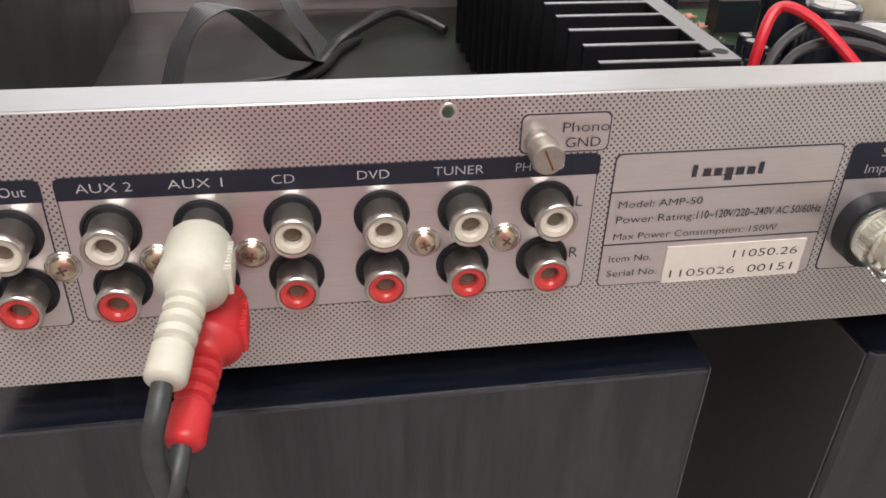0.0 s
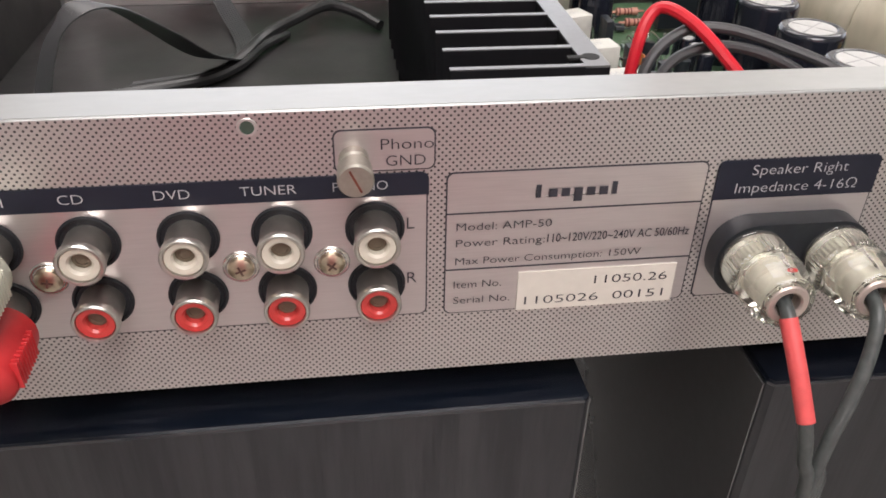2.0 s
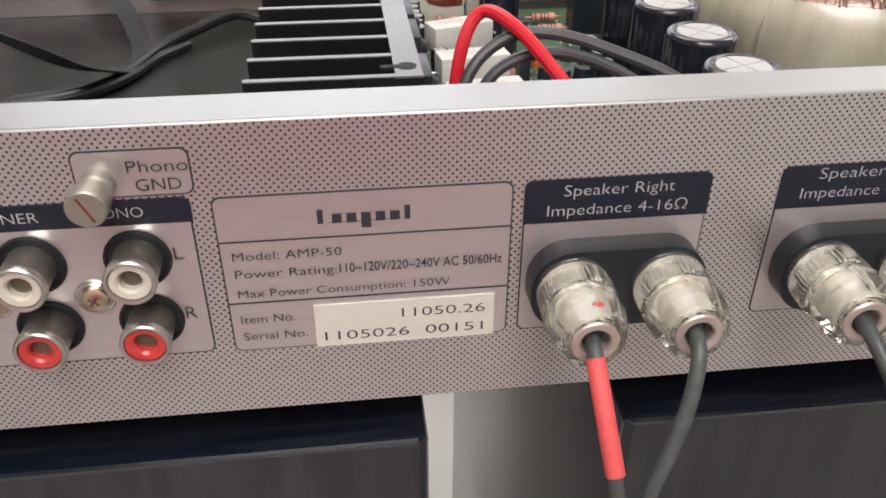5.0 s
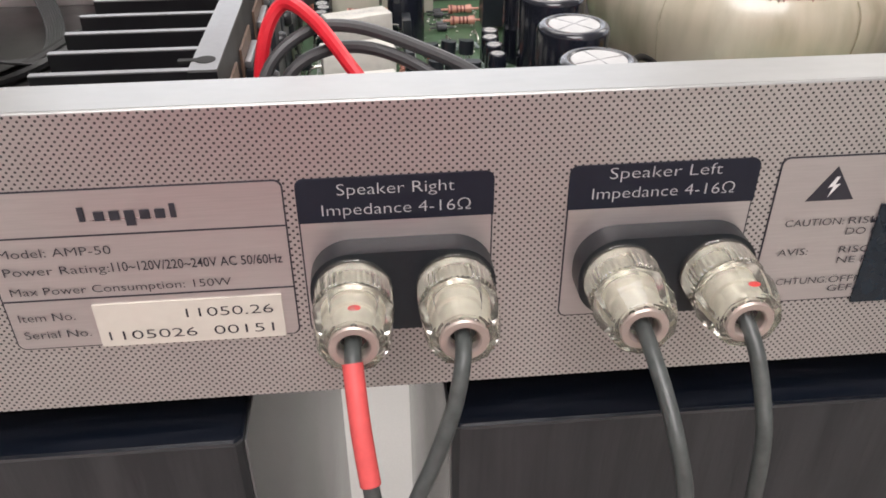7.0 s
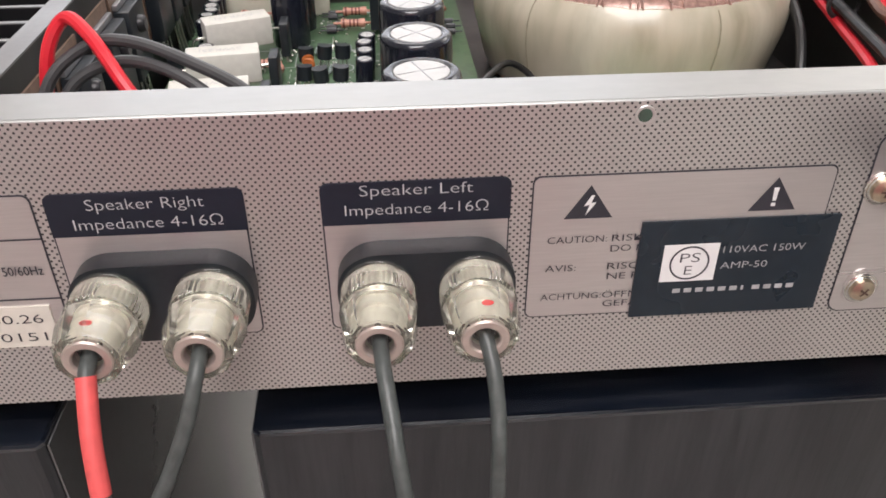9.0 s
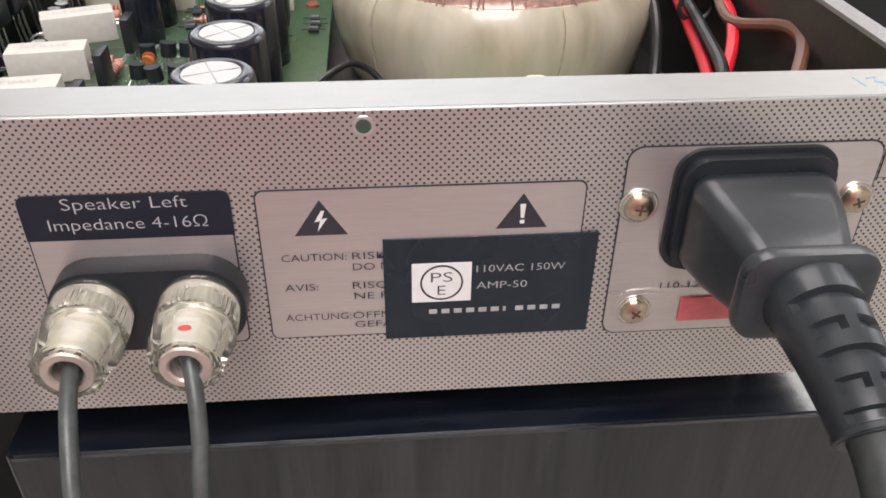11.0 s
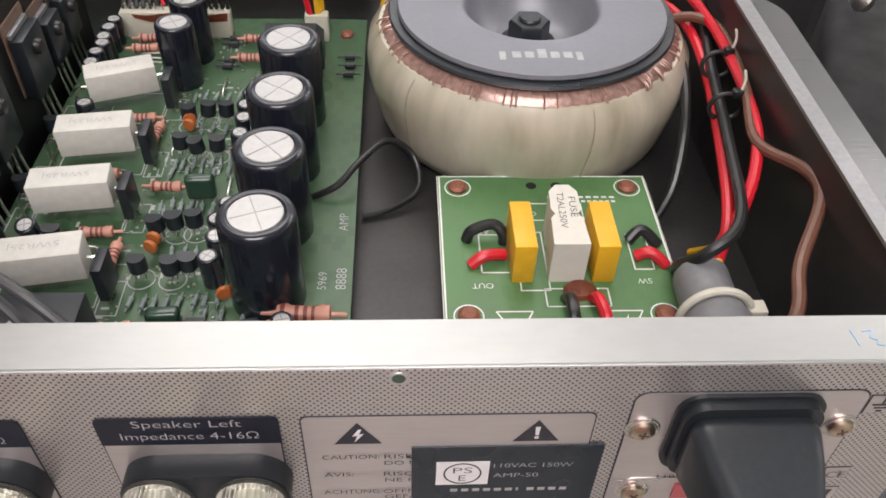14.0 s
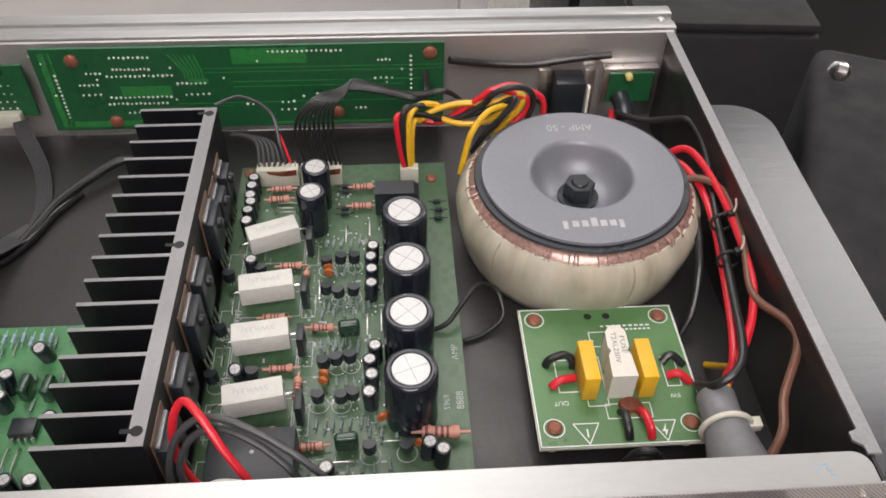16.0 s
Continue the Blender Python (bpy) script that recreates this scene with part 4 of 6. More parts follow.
# power transistors clamped to it
for i, y in enumerate((4.0, 6.5, 9.3, 11.3, 14.7, 16.5, 18.1)):
    big = i < 4 or i == 4
    t = thing("power_transistor", HSX + 0.3, y, 1.2, "black power transistor on brown mica, screwed to the heat sink", "transistor", "power transistors on the heat sink")
    w, h = (0.8, 2.1) if big else (0.6, 1.6)
    part("mica_pad", box(HSX + 0.005, HSX + 0.06, y - w - 0.08, y + w + 0.08, 2.7, 2.75 + h + 0.35), M_MICA, t, "brown insulating pad")
    part("case", box(HSX + 0.062, HSX + 0.52, y - w, y + w, 2.6, 2.6 + h, 0.06), M_PLASTIC, t)
    part("tab", box(HSX + 0.062, HSX + 0.22, y - w * 0.92, y + w * 0.92, 2.601 + h, 2.6 + h + 0.18, 0.03), M_EDGE, t)
    part("screw", lathe([(0.26, 0), (0.26, 0.1), (0.2, 0.2), (0, 0.22)], 14, m=pose(0, 0, 0, 0, 90, 0)), M_GLOSSBLACK, t, "", at(HSX + 0.52, y, 2.6 + h * 0.72))
    for k in (-1, 0, 1):
        part("leg", tube([(HSX + 0.3, y + k * 0.4, 2.65), (HSX + 0.35, y + k * 0.4, 1.9), (HSX + 0.45, y + k * 0.4, 1.2)], 0.05, 6, 4), M_NICKEL, t)

# ---------------------------------------------------------------- main circuit board
BZ = 1.3
mb = thing("main_circuit_board", -18.2, 12, 0.3, "green amplifier circuit board crowded with parts", "circuit board")
part("substrate", box(-23.42, -13.03, 1.3, 21.75, BZ - 0.16, BZ), M_BOARD, mb, "green lacquered board")
for x, y in ((-13.78, 20.45), (-13.5, 2.0), (-23.0, 2.0), (-23.0, 21.2)):
    part("standoff", lathe([(0.3, 0.3), (0.3, BZ - 0.17)], 12, m=Matrix.Translation((x, y, 0))), M_NICKEL, mb)
    part("board_screw", lathe([(0.27, BZ), (0.27, BZ + 0.1), (0.15, BZ + 0.2), (0, BZ + 0.2)], 14, m=Matrix.Translation((x, y, 0))), M_RUST, mb, "rusty brown board screw")


def electro(r, h):
    sleeve = mesh_of("capacitor", lathe([(r, 0), (r, h - 0.16 * r), (r * 0.975, h - 0.06 * r), (r * 0.91, h), (r * 0.82, h + 0.02 * r), (r * 0.73, h), (r * 0.70, h - 0.03), (0, h - 0.03)], 28 if r > 0.5 else 14), M_CAP)
    tb = lathe([(r * 0.70, h - 0.03), (r * 0.69, h + 0.0), (0, h + 0.01)], 24 if r > 0.5 else 12)
    top = mesh_of("top_disc", tb, M_CAPTOP)
    cross = mesh_of("vent_score", box(-r * 0.66, r * 0.66, -0.014, 0.014, h - 0.01, h + 0.013, bm=box(-0.014, 0.014, -r * 0.66, r * 0.66, h - 0.01, h + 0.0125)), M_EDGE)
    stripe = mesh_of("stripe", prism([(r * 1.004 * math.cos(radians(a)), r * 1.004 * math.sin(radians(a))) for a in range(-24, 25, 8)] + [(r * 0.99 * math.cos(radians(a)), r * 0.99 * math.sin(radians(a))) for a in range(24, -25, -8)], h * 0.08, h * 0.93, "z"), M_GREY_WIRE)
    return sleeve, top, cross, stripe


def stand(kit, x, y, z=BZ, rz=0, tilt=(0, 0), parent=None, label="black electrolytic capacitor with a silver top"):
    m = at(x, y, z, tilt[0], tilt[1], rz)
    c = put("capacitor", kit[0], parent or mb, m, label)
    put("top_disc", kit[1], c, m)
    put("vent_score", kit[2], c, m)
    put("stripe", kit[3], c, m)
    return c


big = electro(1.01, 3.06)
for y, a in ((6.38, 20), (9.12, 40), (11.98, 55), (14.9, 50)):
    stand(big, -15.27, y, rz=a, label="large black electrolytic capacitor with a scored silver top")
mid = electro(0.66, 2.42)
stand(mid, -19.5, 17.05, rz=30)
stand(mid, -19.37, 18.8, rz=70)
small = electro(0.3, 1.05)
for i, (x, y) in enumerate([(-16.76, 14.88), (-16.79, 14.17), (-16.79, 13.41), (-16.84, 12.54), (-16.64, 9.15), (-16.82, 8.42), (-16.82, 7.76), (-16.84, 6.92), (-14.74, 4.65), (-14.25, 4.27), (-18.38, 3.74), (-22.11, 14.14), (-22.57, 19.77), (-22.57, 19.22), (-22.56, 18.6), (-22.56, 18.05), (-22.6, 17.4), (-22.57, 16.8)]):
    stand(small, x, y, rz=i * 47, tilt=(random.uniform(-4, 4), random.uniform(-4, 4)), label="small black electrolytic capacitor")
stand(small, -22.07, 8.5, rz=10, tilt=(14, -6), label="small leaning electrolytic capacitor")

cem = box(-1.14, 1.14, -0.47, 0.47, 0.52, 1.5, 0.05)
me_cem = mesh_of("cement_resistor", cem, M_CEMENT)
me_wl = mesh_of("lead", tube([(1.15, 0, 0.9), (1.5, 0, 0.85), (1.6, 0, 0.5), (1.6, 0, 0)], 0.05, 6, 4), M_NICKEL)
for y, a in ((15.7, 20), (12.5, 8), (9.8, 7), (6.85, 9)):
    m = at(-21.25, y, BZ, 0, 0, a)
    c = put("cement_resistor", me_cem, mb, m, "white ceramic block resistor")
    put("lead", me_wl, c, m)
    put("lead", me_wl, c, m @ pose(0, 0, 0, 0, 0, 180))
    lettering("5WR25J", M_PALEINK, c, 0, 0, 0, 0.22, 1.3, 0).matrix_basis = pose(0.6 * C, 0.12 * C, 1.51 * C, 0, 0, 180)
relay = part("relay", box(-22.6, -19.5, 2.5, 5.2, BZ, BZ + 1.5, 0.06), M_PLASTIC, mb, "flat black relay box")
part("vent_dot", lathe([(0.09, 0), (0.07, 0.02), (0, 0.02)], 10, m=Matrix.Translation((-21.0, 4.2, BZ + 1.5))), M_EDGE, relay)
part("wire_terminal", box(-22.0, -19.9, 1.5, 2.2, BZ, BZ + 1.1, 0.05), M_WHITE_PLUG, mb, "white wire terminal")
rect = part("bridge_rectifier", prism([(-16.6, BZ + 0.2), (-14.5, BZ + 0.2), (-14.5, BZ + 1.3), (-14.75, BZ + 1.55), (-16.6, BZ + 1.55)], 17.65, 18.6, "y"), M_PLASTIC, mb, "black bridge rectifier block")
for x0, x1 in ((-22.45, -20.4), (-20.28, -18.25)):
    cn = part("connector", box(x0, x1, 20.2, 20.75, BZ, BZ + 1.05, 0.04), M_WHITE_PLUG, mb, "cream multi-pin connector smeared with brown glue")
    for k in range(7):
        part("pin", box(x0 + 0.2 + k * 0.28, x0 + 0.28 + k * 0.28, 20.45, 20.53, BZ + 1.0, BZ + 1.3), M_NICKEL, cn)
    part("glue", prism([(x0 + 0.5, BZ + 1.0), (x0 + 1.1, BZ + 0.95), (x1 - 0.05, BZ + 1.08), (x1 - 0.1, BZ + 0.75), (x0 + 1.2, BZ + 0.7), (x0 + 0.6, BZ + 0.85)], 20.15, 20.195, "y"), M_GLUE, cn)
part("connector", box(-15.35, -14.45, 19.95, 20.45, BZ, BZ + 1.1, 0.04), M_WHITE_PLUG, mb, "cream wire connector")

# small parts of the board
me_to92 = mesh_of("transistor", prism([(0.26 * math.cos(radians(a)), 0.26 * math.sin(radians(a))) for a in range(-30, 211, 20)], 0.35, 0.82, "z"), M_PLASTIC)
me_leg3 = mesh_of("legs", box(-0.16, -0.12, -0.02, 0.02, 0, 0.35, bm=box(-0.02, 0.02, -0.02, 0.02, 0, 0.35, bm=box(0.12, 0.16, -0.02, 0.02, 0, 0.35))), M_NICKEL)
for i, (x, y) in enumerate([(-18.82, 14.31), (-18.25, 14.53), (-17.61, 14.5), (-18.81, 12.68), (-18.19, 12.55), (-17.64, 12.62), (-18.7, 8.74), (-18.21, 8.89), (-17.67, 8.94), (-18.88, 7.1), (-18.01, 7.05), (-17.57, 7.22), (-16.87, 4.76), (-15.5, 4.8), (-18.1, 3.1), (-17.36, 3.2), (-16.79, 3.15), (-23.05, 8.2), (-23.05, 13.6), (-23.0, 10.6), (-21.6, 8.3), (-21.7, 14.0)]):
    m = at(x, y, BZ, random.uniform(-6, 6), random.uniform(-6, 6), 180 + random.uniform(-12, 12))
    c = put("transistor", me_to92, mb, m, "small black three-legged transistor")
    put("legs", me_leg3, c, m)
me_126 = mesh_of("driver_transistor", box(-0.14, 0.14, -0.45, 0.45, 0.3, 1.45, 0.03), M_PLASTIC)
for x, y in ((-19.56, 15.33), (-19.63, 12.24), (-19.64, 9.64), (-19.51, 6.39)):
    c = put("driver_transistor", me_126, mb, at(x, y, BZ), "flat black driver transistor")
    put("legs", me_leg3, c, at(x, y, BZ, 0, 0, 90))
me_res = mesh_of("resistor", lathe([(0.05, -0.75), (0.05, -0.48), (0.17, -0.46), (0.18, -0.3), (0.145, -0.22), (0.145, 0.22), (0.18, 0.3), (0.17, 0.46), (0.05, 0.48), (0.05, 0.75)], 12, m=pose(0, 0, 0, 0, 90, 0)), M_PINK)
me_bands = mesh_of("bands", lathe([(0.15, -0.15), (0.15, -0.08)], 12, lathe([(0.15, 0.0), (0.15, 0.07)], 12, lathe([(0.15, 0.14), (0.15, 0.2)], 12, lathe([(0.184, -0.4), (0.184, -0.32)], 12)))), M_BAND)
for x, y, a, k in ((-21.22, 19.7, 3, 1), (-21.3, 18.95, 3, 1), (-17.23, 19.7, 2, 1), (-17.28, 18.3, 0, 1), (-20.43, 14.4, 2, 1), (-19.75, 13.5, 85, 1), (-18.88, 10.75, -2, 1), (-20.46, 8.7, 2, 1), (-19.75, 7.7, 88, 1), (-19.11, 5.05, 3, 1), (-20.92, 5.8, 1, 1), (-14.21, 5.35, -3, 1.5), (-20.95, 11.4, 0, 1)):
    m = at(x, y, BZ + 0.28 * k, 0, 0, a) @ Matrix.Scale(k, 4)
    c = put("resistor", me_res, mb, m, "pink banded resistor")
    tagged(put("colour_banding", me_bands, c, m @ pose(0, 0, 0, 0, 90, 0)), kind="stuff")
me_film = mesh_of("film_capacitor", box(-0.45, 0.45, -0.2, 0.2, 0.12, 0.95, 0.14, seg=3), M_FILMCAP)
for x, y in ((-17.74, 10.45), (-17.74, 5.05)):
    put("film_capacitor", me_film, mb, at(x, y, BZ, 0, 0, 4), "glossy dark green film capacitor")
me_cer = mesh_of("ceramic_capacitor", lathe([(0.0, -0.09), (0.2, -0.07), (0.22, 0), (0.2, 0.07), (0, 0.09)], 14, m=pose(0, 0, 0, 90, 0, 0)), M_ORANGE)
for x, y in ((-18.7, 13.75), (-18.75, 14.1), (-18.72, 7.9), (-18.7, 8.25), (-20.2, 18.9), (-15.0, 4.9), (-16.4, 6.1)):
    put("ceramic_capacitor", me_cer, mb, at(x, y, BZ + 0.45, 0, 0, random.uniform(-30, 30)), "small orange ceramic capacitor")
me_sm = mesh_of("small_resistor", lathe([(0.022, -0.36), (0.022, -0.19), (0.075, -0.17), (0.06, -0.08), (0.06, 0.08), (0.075, 0.17), (0.022, 0.19), (0.022, 0.36)], 8, m=pose(0, 0, 0, 90, 0, 0)), M_BLUE)
me_jump = mesh_of("wire_link", tube([(-0.5, 0, -0.15), (-0.48, 0, 0.06), (0.48, 0, 0.06), (0.5, 0, -0.15)], 0.03, 6, 3), M_NICKEL)
me_glass = mesh_of("glass_diode", lathe([(0.03, -0.45), (0.03, -0.2), (0.12, -0.18), (0.12, 0.18), (0.03, 0.2), (0.03, 0.45)], 8, m=pose(0, 0, 0, 0, 90, 0)), M_PLASTIC)
rng = random.Random(7)
for row, (y, n, x0, x1) in enumerate(((15.9, 6, -18.9, -17.0), (14.0, 4, -18.4, -17.1), (12.1, 8, -18.9, -16.9), (11.6, 5, -18.9, -17.2), (10.0, 7, -18.95, -17.0), (9.6, 6, -18.8, -17.0), (8.0, 4, -18.2, -17.2), (6.1, 8, -18.95, -16.6), (5.6, 3, -16.9, -15.9), (4.1, 7, -19.2, -16.2), (3.4, 5, -19.2, -14.4), (2.4, 7, -19.3, -13.6))):
    for k in range(n):
        x = x0 + (x1 - x0) * k / max(1, n - 1) + rng.uniform(-0.06, 0.06)
        put("small_resistor", me_sm, mb, at(x, y + rng.uniform(-0.1, 0.1), BZ + 0.12, 0, 0, rng.uniform(-8, 8)), "tiny pale banded resistor")
for x, y, a in ((-21.0, 18.4, 0), (-20.9, 18.1, 0), (-20.9, 18.75, 0), (-20.8, 14.2, 2), (-20.9, 11.7, 0), (-20.9, 8.2, 0), (-21.0, 5.75, 0), (-16.4, 11.2, 90), (-16.1, 11.2, 90), (-15.9, 11.1, 90), (-17.0, 11.0, 90), (-17.1, 7.9, 90), (-19.1, 13.1, 90), (-15.9, 5.2, 0), (-18.0, 4.4, 0), (-19.9, 4.9, 90), (-16.9, 17.0, 90), (-18.0, 16.6, 90), (-22.8, 12.4, 90), (-22.9, 9.6, 90)):
    put("wire_link", me_jump, mb, at(x, y, BZ + 0.1, 0, 0, a), "bare tinned wire link")
for x, y, a in ((-18.1, 19.9, 2), (-18.1, 19.5, 0), (-18.1, 18.3, 0), (-18.1, 17.9, 2), (-13.6, 18.6, 0), (-13.55, 18.0, 0), (-13.6, 17.4, 0)):
    put("glass_diode", me_glass, mb, at(x, y, BZ + 0.15, 0, 0, a), "small black diode")
# white print on the board
silk = bmesh.new()


def outline(x0, x1, y0, y1, z, w=0.035, bm=None):
    for a in ((x0, x1, y0, y0 + w), (x0, x1, y1 - w, y1), (x0, x0 + w, y0, y1), (x1 - w, x1, y0, y1)):
        box(*a, z + 0.001, z + 0.006, bm=bm)


for y in (15.7, 12.5, 9.8, 6.85):
    outline(-22.6, -19.9, y - 0.85, y + 0.6, BZ, bm=silk)
for y in (4.0, 6.5, 9.3, 11.3, 14.7):
    outline(-23.3, -22.65, y - 0.8, y + 0.8, BZ, bm=silk)
for y in (15.33, 12.24, 9.64, 6.39):
    outline(-19.85, -19.25, y - 0.7, y + 0.6, BZ, bm=silk)
for x, y in [(-18.82, 14.31), (-18.25, 14.53), (-17.61, 14.5), (-18.19, 12.55), (-17.64, 12.62), (-18.21, 8.89), (-17.67, 8.94), (-18.88, 7.1), (-18.01, 7.05), (-16.87, 4.76), (-15.5, 4.8), (-23.0, 8.2)]:
    lathe([(0.40, BZ + 0.001), (0.40, BZ + 0.006), (0.365, BZ + 0.006), (0.365, BZ + 0.001)], 18, silk, Matrix.Translation((x, y - 0.05, 0)), ring=True)
rng = random.Random(11)
for k in range(170):
    x, y = rng.uniform(-20.0, -16.2), rng.uniform(2.0, 20.5)
    if rng.random() < 0.3:
        x = rng.uniform(-23.3, -19.9)
    w, h = rng.choice(((0.22, 0.09), (0.09, 0.22), (0.3, 0.03), (0.03, 0.4), (0.12, 0.12)))
    box(x, x + w, y, y + h, BZ + 0.001, BZ + 0.005, bm=silk)
part("white_print", silk, M_PALEINK, mb, "white printed outlines and marks")
solder = bmesh.new()
for k in range(240):
    x, y = rng.uniform(-20.0, -16.3), rng.uniform(2.0, 20.5)
    bmesh.ops.create_icosphere(solder, subdivisions=1, radius=rng.uniform(0.04, 0.075), matrix=Matrix.Translation((x, y, BZ + 0.01)))
tagged(part("solder_points", solder, M_NICKEL, mb, "small shiny solder points"), kind="stuff")
for word, x, y, h in (("B817", -22.35, 14.2, 0.3), ("D1047", -22.4, 11.0, 0.3), ("B817", -22.5, 8.0, 0.3), ("AMP", -13.25, 9.0, 0.28), ("8888", -13.2, 6.6, 0.3), ("5969", -13.75, 6.6, 0.25)):
    lettering(word, M_PALEINK, mb, x, y, BZ + 0.008, h, 0, 0, 0, 90)

# ---------------------------------------------------------------- preamplifier board beyond the heat sink
pbd = thing("preamp_circuit_board", -34.5, 6.5, 0.3, "bright green preamplifier circuit board with small parts", "circuit board")
part("substrate", box(-41.5, -28.0, 1.3, 11.6, BZ - 0.16, BZ), board_green("light_green_circuit_board", (0.05, 0.16, 0.065), (0.065, 0.2, 0.08)), pbd, "light green board")
for x, y in ((-40.8, 1.6), (-28.8, 1.6), (-40.8, 11.0), (-28.8, 11.0)):
    part("standoff", lathe([(0.3, 0.3), (0.3, BZ - 0.17)], 12, m=Matrix.Translation((x, y, 0))), M_NICKEL, pbd)
for x, y, tl in ((-29.97, 9.9, (8, -10)), (-31.03, 8.35, (0, 8)), (-30.95, 7.5, (4, 0)), (-29.61, 3.84, (0, 0)), (-28.92, 3.79, (6, 10)), (-28.75, 6.4, (0, 0)), (-33.0, 9.0, (0, 0)), (-33.2, 6.0, (4, 0)), (-35.0, 8.0, (0, 5)), (-36.2, 4.4, (0, 0))):
    stand(small, x, y, BZ, 40, tl, pbd, "small black electrolytic capacitor")
ic = part("chip", box(-30.35, -29.4, 6.0, 6.75, BZ + 0.12, BZ + 0.5, 0.04), M_PLASTIC, pbd, "black eight-legged chip")
for k in range(4):
    for yy in (5.93, 6.82):
        part("chip_leg", box(-30.25 + 0.25 * k, -30.15 + 0.25 * k, yy - 0.05, yy + 0.05, BZ, BZ + 0.3), M_NICKEL, ic)
rng = random.Random(5)
for k in range(34):
    put("small_resistor", me_sm, pbd, at(rng.uniform(-36, -28.7), rng.choice((10.9, 10.4, 8.9, 7.4, 4.9, 2.9)) + rng.uniform(-0.2, 0.2), BZ + 0.12, 0, 0, rng.uniform(-10, 10)), "tiny pale banded resistor")
me_upright = mesh_of("upright_resistor", lathe([(0.022, -0.42), (0.022, -0.2), (0.10, -0.17), (0.085, -0.08), (0.085, 0.08), (0.10, 0.17), (0.022, 0.2), (0.022, 0.42)], 10, m=pose(0, 0, 0, 90, 0, 0)), surface("pale_blue_resistor", (0.30, 0.42, 0.46), 0.4, 0.0, 400, 0.2, random_vary=0.4))
for x0, y0, n, step in ((-36.6, 10.5, 8, 0.42), (-32.3, 10.7, 7, 0.38), (-33.6, 8.0, 5, 0.4), (-36.5, 6.6, 6, 0.42), (-31.6, 4.3, 5, 0.36), (-33.6, 3.0, 6, 0.4)):
    for k in range(n):
        put("upright_resistor", me_upright, pbd, at(x0 + step * k, y0 + rng.uniform(-0.12, 0.12), BZ + 0.3, 24 + rng.uniform(-10, 10), 0, -14 + rng.uniform(-8, 8)), "pale blue banded resistor")
for x, y in ((-29.3, 8.0), (-30.2, 8.1), (-31.0, 5.0), (-32.0, 6.4)):
    put("film_capacitor", me_film, pbd, at(x, y, BZ, 0, 0, 85), "glossy dark green film capacitor")
for x, y in ((-30.3, 5.1), (-29.9, 5.1), (-31.4, 10.6), (-31.9, 9.8)):
    put("wire_link", me_jump, pbd, at(x, y, BZ + 0.1, 0, 0, 88), "bare tinned wire link")

# ---------------------------------------------------------------- toroidal transformer
TX, TYC = -7.2, 16.55
tor = thing("toroidal_transformer", TX, TYC, 0.3, "round toroidal mains transformer wrapped in cream tape with a grey disc", "transformer")
prof = [(3.05, 0.35), (4.7, 0.35), (5.05, 0.6), (5.25, 1.1), (5.4, 1.75), (5.56, 2.4), (5.62, 3.0), (5.52, 3.6), (5.18, 4.05), (3.05, 4.05)]
body = lathe(prof, 96, ring=True, m=Matrix.Translation((TX, TYC, 0)))
for v in body.verts:
    d = Vector((v.co.x - TX, v.co.y - TYC, 0))
    a = math.atan2(d.y, d.x)
    if d.length > 3:
        k = 1 + 0.0025 * abs(math.sin(a * 8)) + 0.006 * noise.noise(Vector((math.cos(a) * 4, math.sin(a) * 4, v.co.z * 0.6)))
        v.co.x, v.co.y = TX + d.x * k, TYC + d.y * k
part("wrapped_winding", body, M_WINDING, tor, "cream tape over the winding")
for turn, z0 in ((219, 1.0), (283, 0.7)):
    lap = [((r * 1.006 + 0.035), z) for r, z in ((5.3, 1.2), (5.4, 1.75), (5.56, 2.4), (5.62, 3.0), (5.52, 3.6), (5.25, 3.98)) if z > z0]
    part("tape_edge", tube([(TX + r * math.cos(radians(turn + 0.5 * z)), TYC + r * math.sin(radians(turn + 0.5 * z)), z) for r, z in lap], 0.022, 6, 4), M_TAPE_EDGE, tor, "raised edge of a tape lap")
coil = lathe([(5.15, 4.0), (5.0, 4.2), (4.75, 4.36), (4.3, 4.42), (3.05, 4.42), (3.05, 4.06)], 180, ripple=0.05, ring=True, m=Matrix.Translation((TX, TYC, 0)))
part("copper_winding", coil, M_COPPER, tor, "bare copper winding showing at the top edge")
fl2 = bmesh.new()
rng = random.Random(3)
for k in range(110):
    a = rng.uniform(0, 2 * math.pi)
    r0 = 5.0 + rng.uniform(-0.1, 0.15)
    tube([(TX + (r0 - 0.35) * math.cos(a), TYC + (r0 - 0.35) * math.sin(a), 4.34), (TX + r0 * math.cos(a), TYC + r0 * math.sin(a), 4.22), (TX + (r0 + 0.12) * math.cos(a), TYC + (r0 + 0.12) * math.sin(a), 4.05)], 0.03, 6, 3, fl2)
tagged(part("strand_fringe", fl2, M_COPPER, tor, "loose copper strands"), kind="stuff")
part("rubber_washer", lathe([(3.05, 4.43), (4.82, 4.43), (4.87, 4.5), (4.82, 4.58), (3.05, 4.58)], 64, ring=True, m=Matrix.Translation((TX, TYC, 0))), M_RUBBER, tor, "dark grey rubber washer")
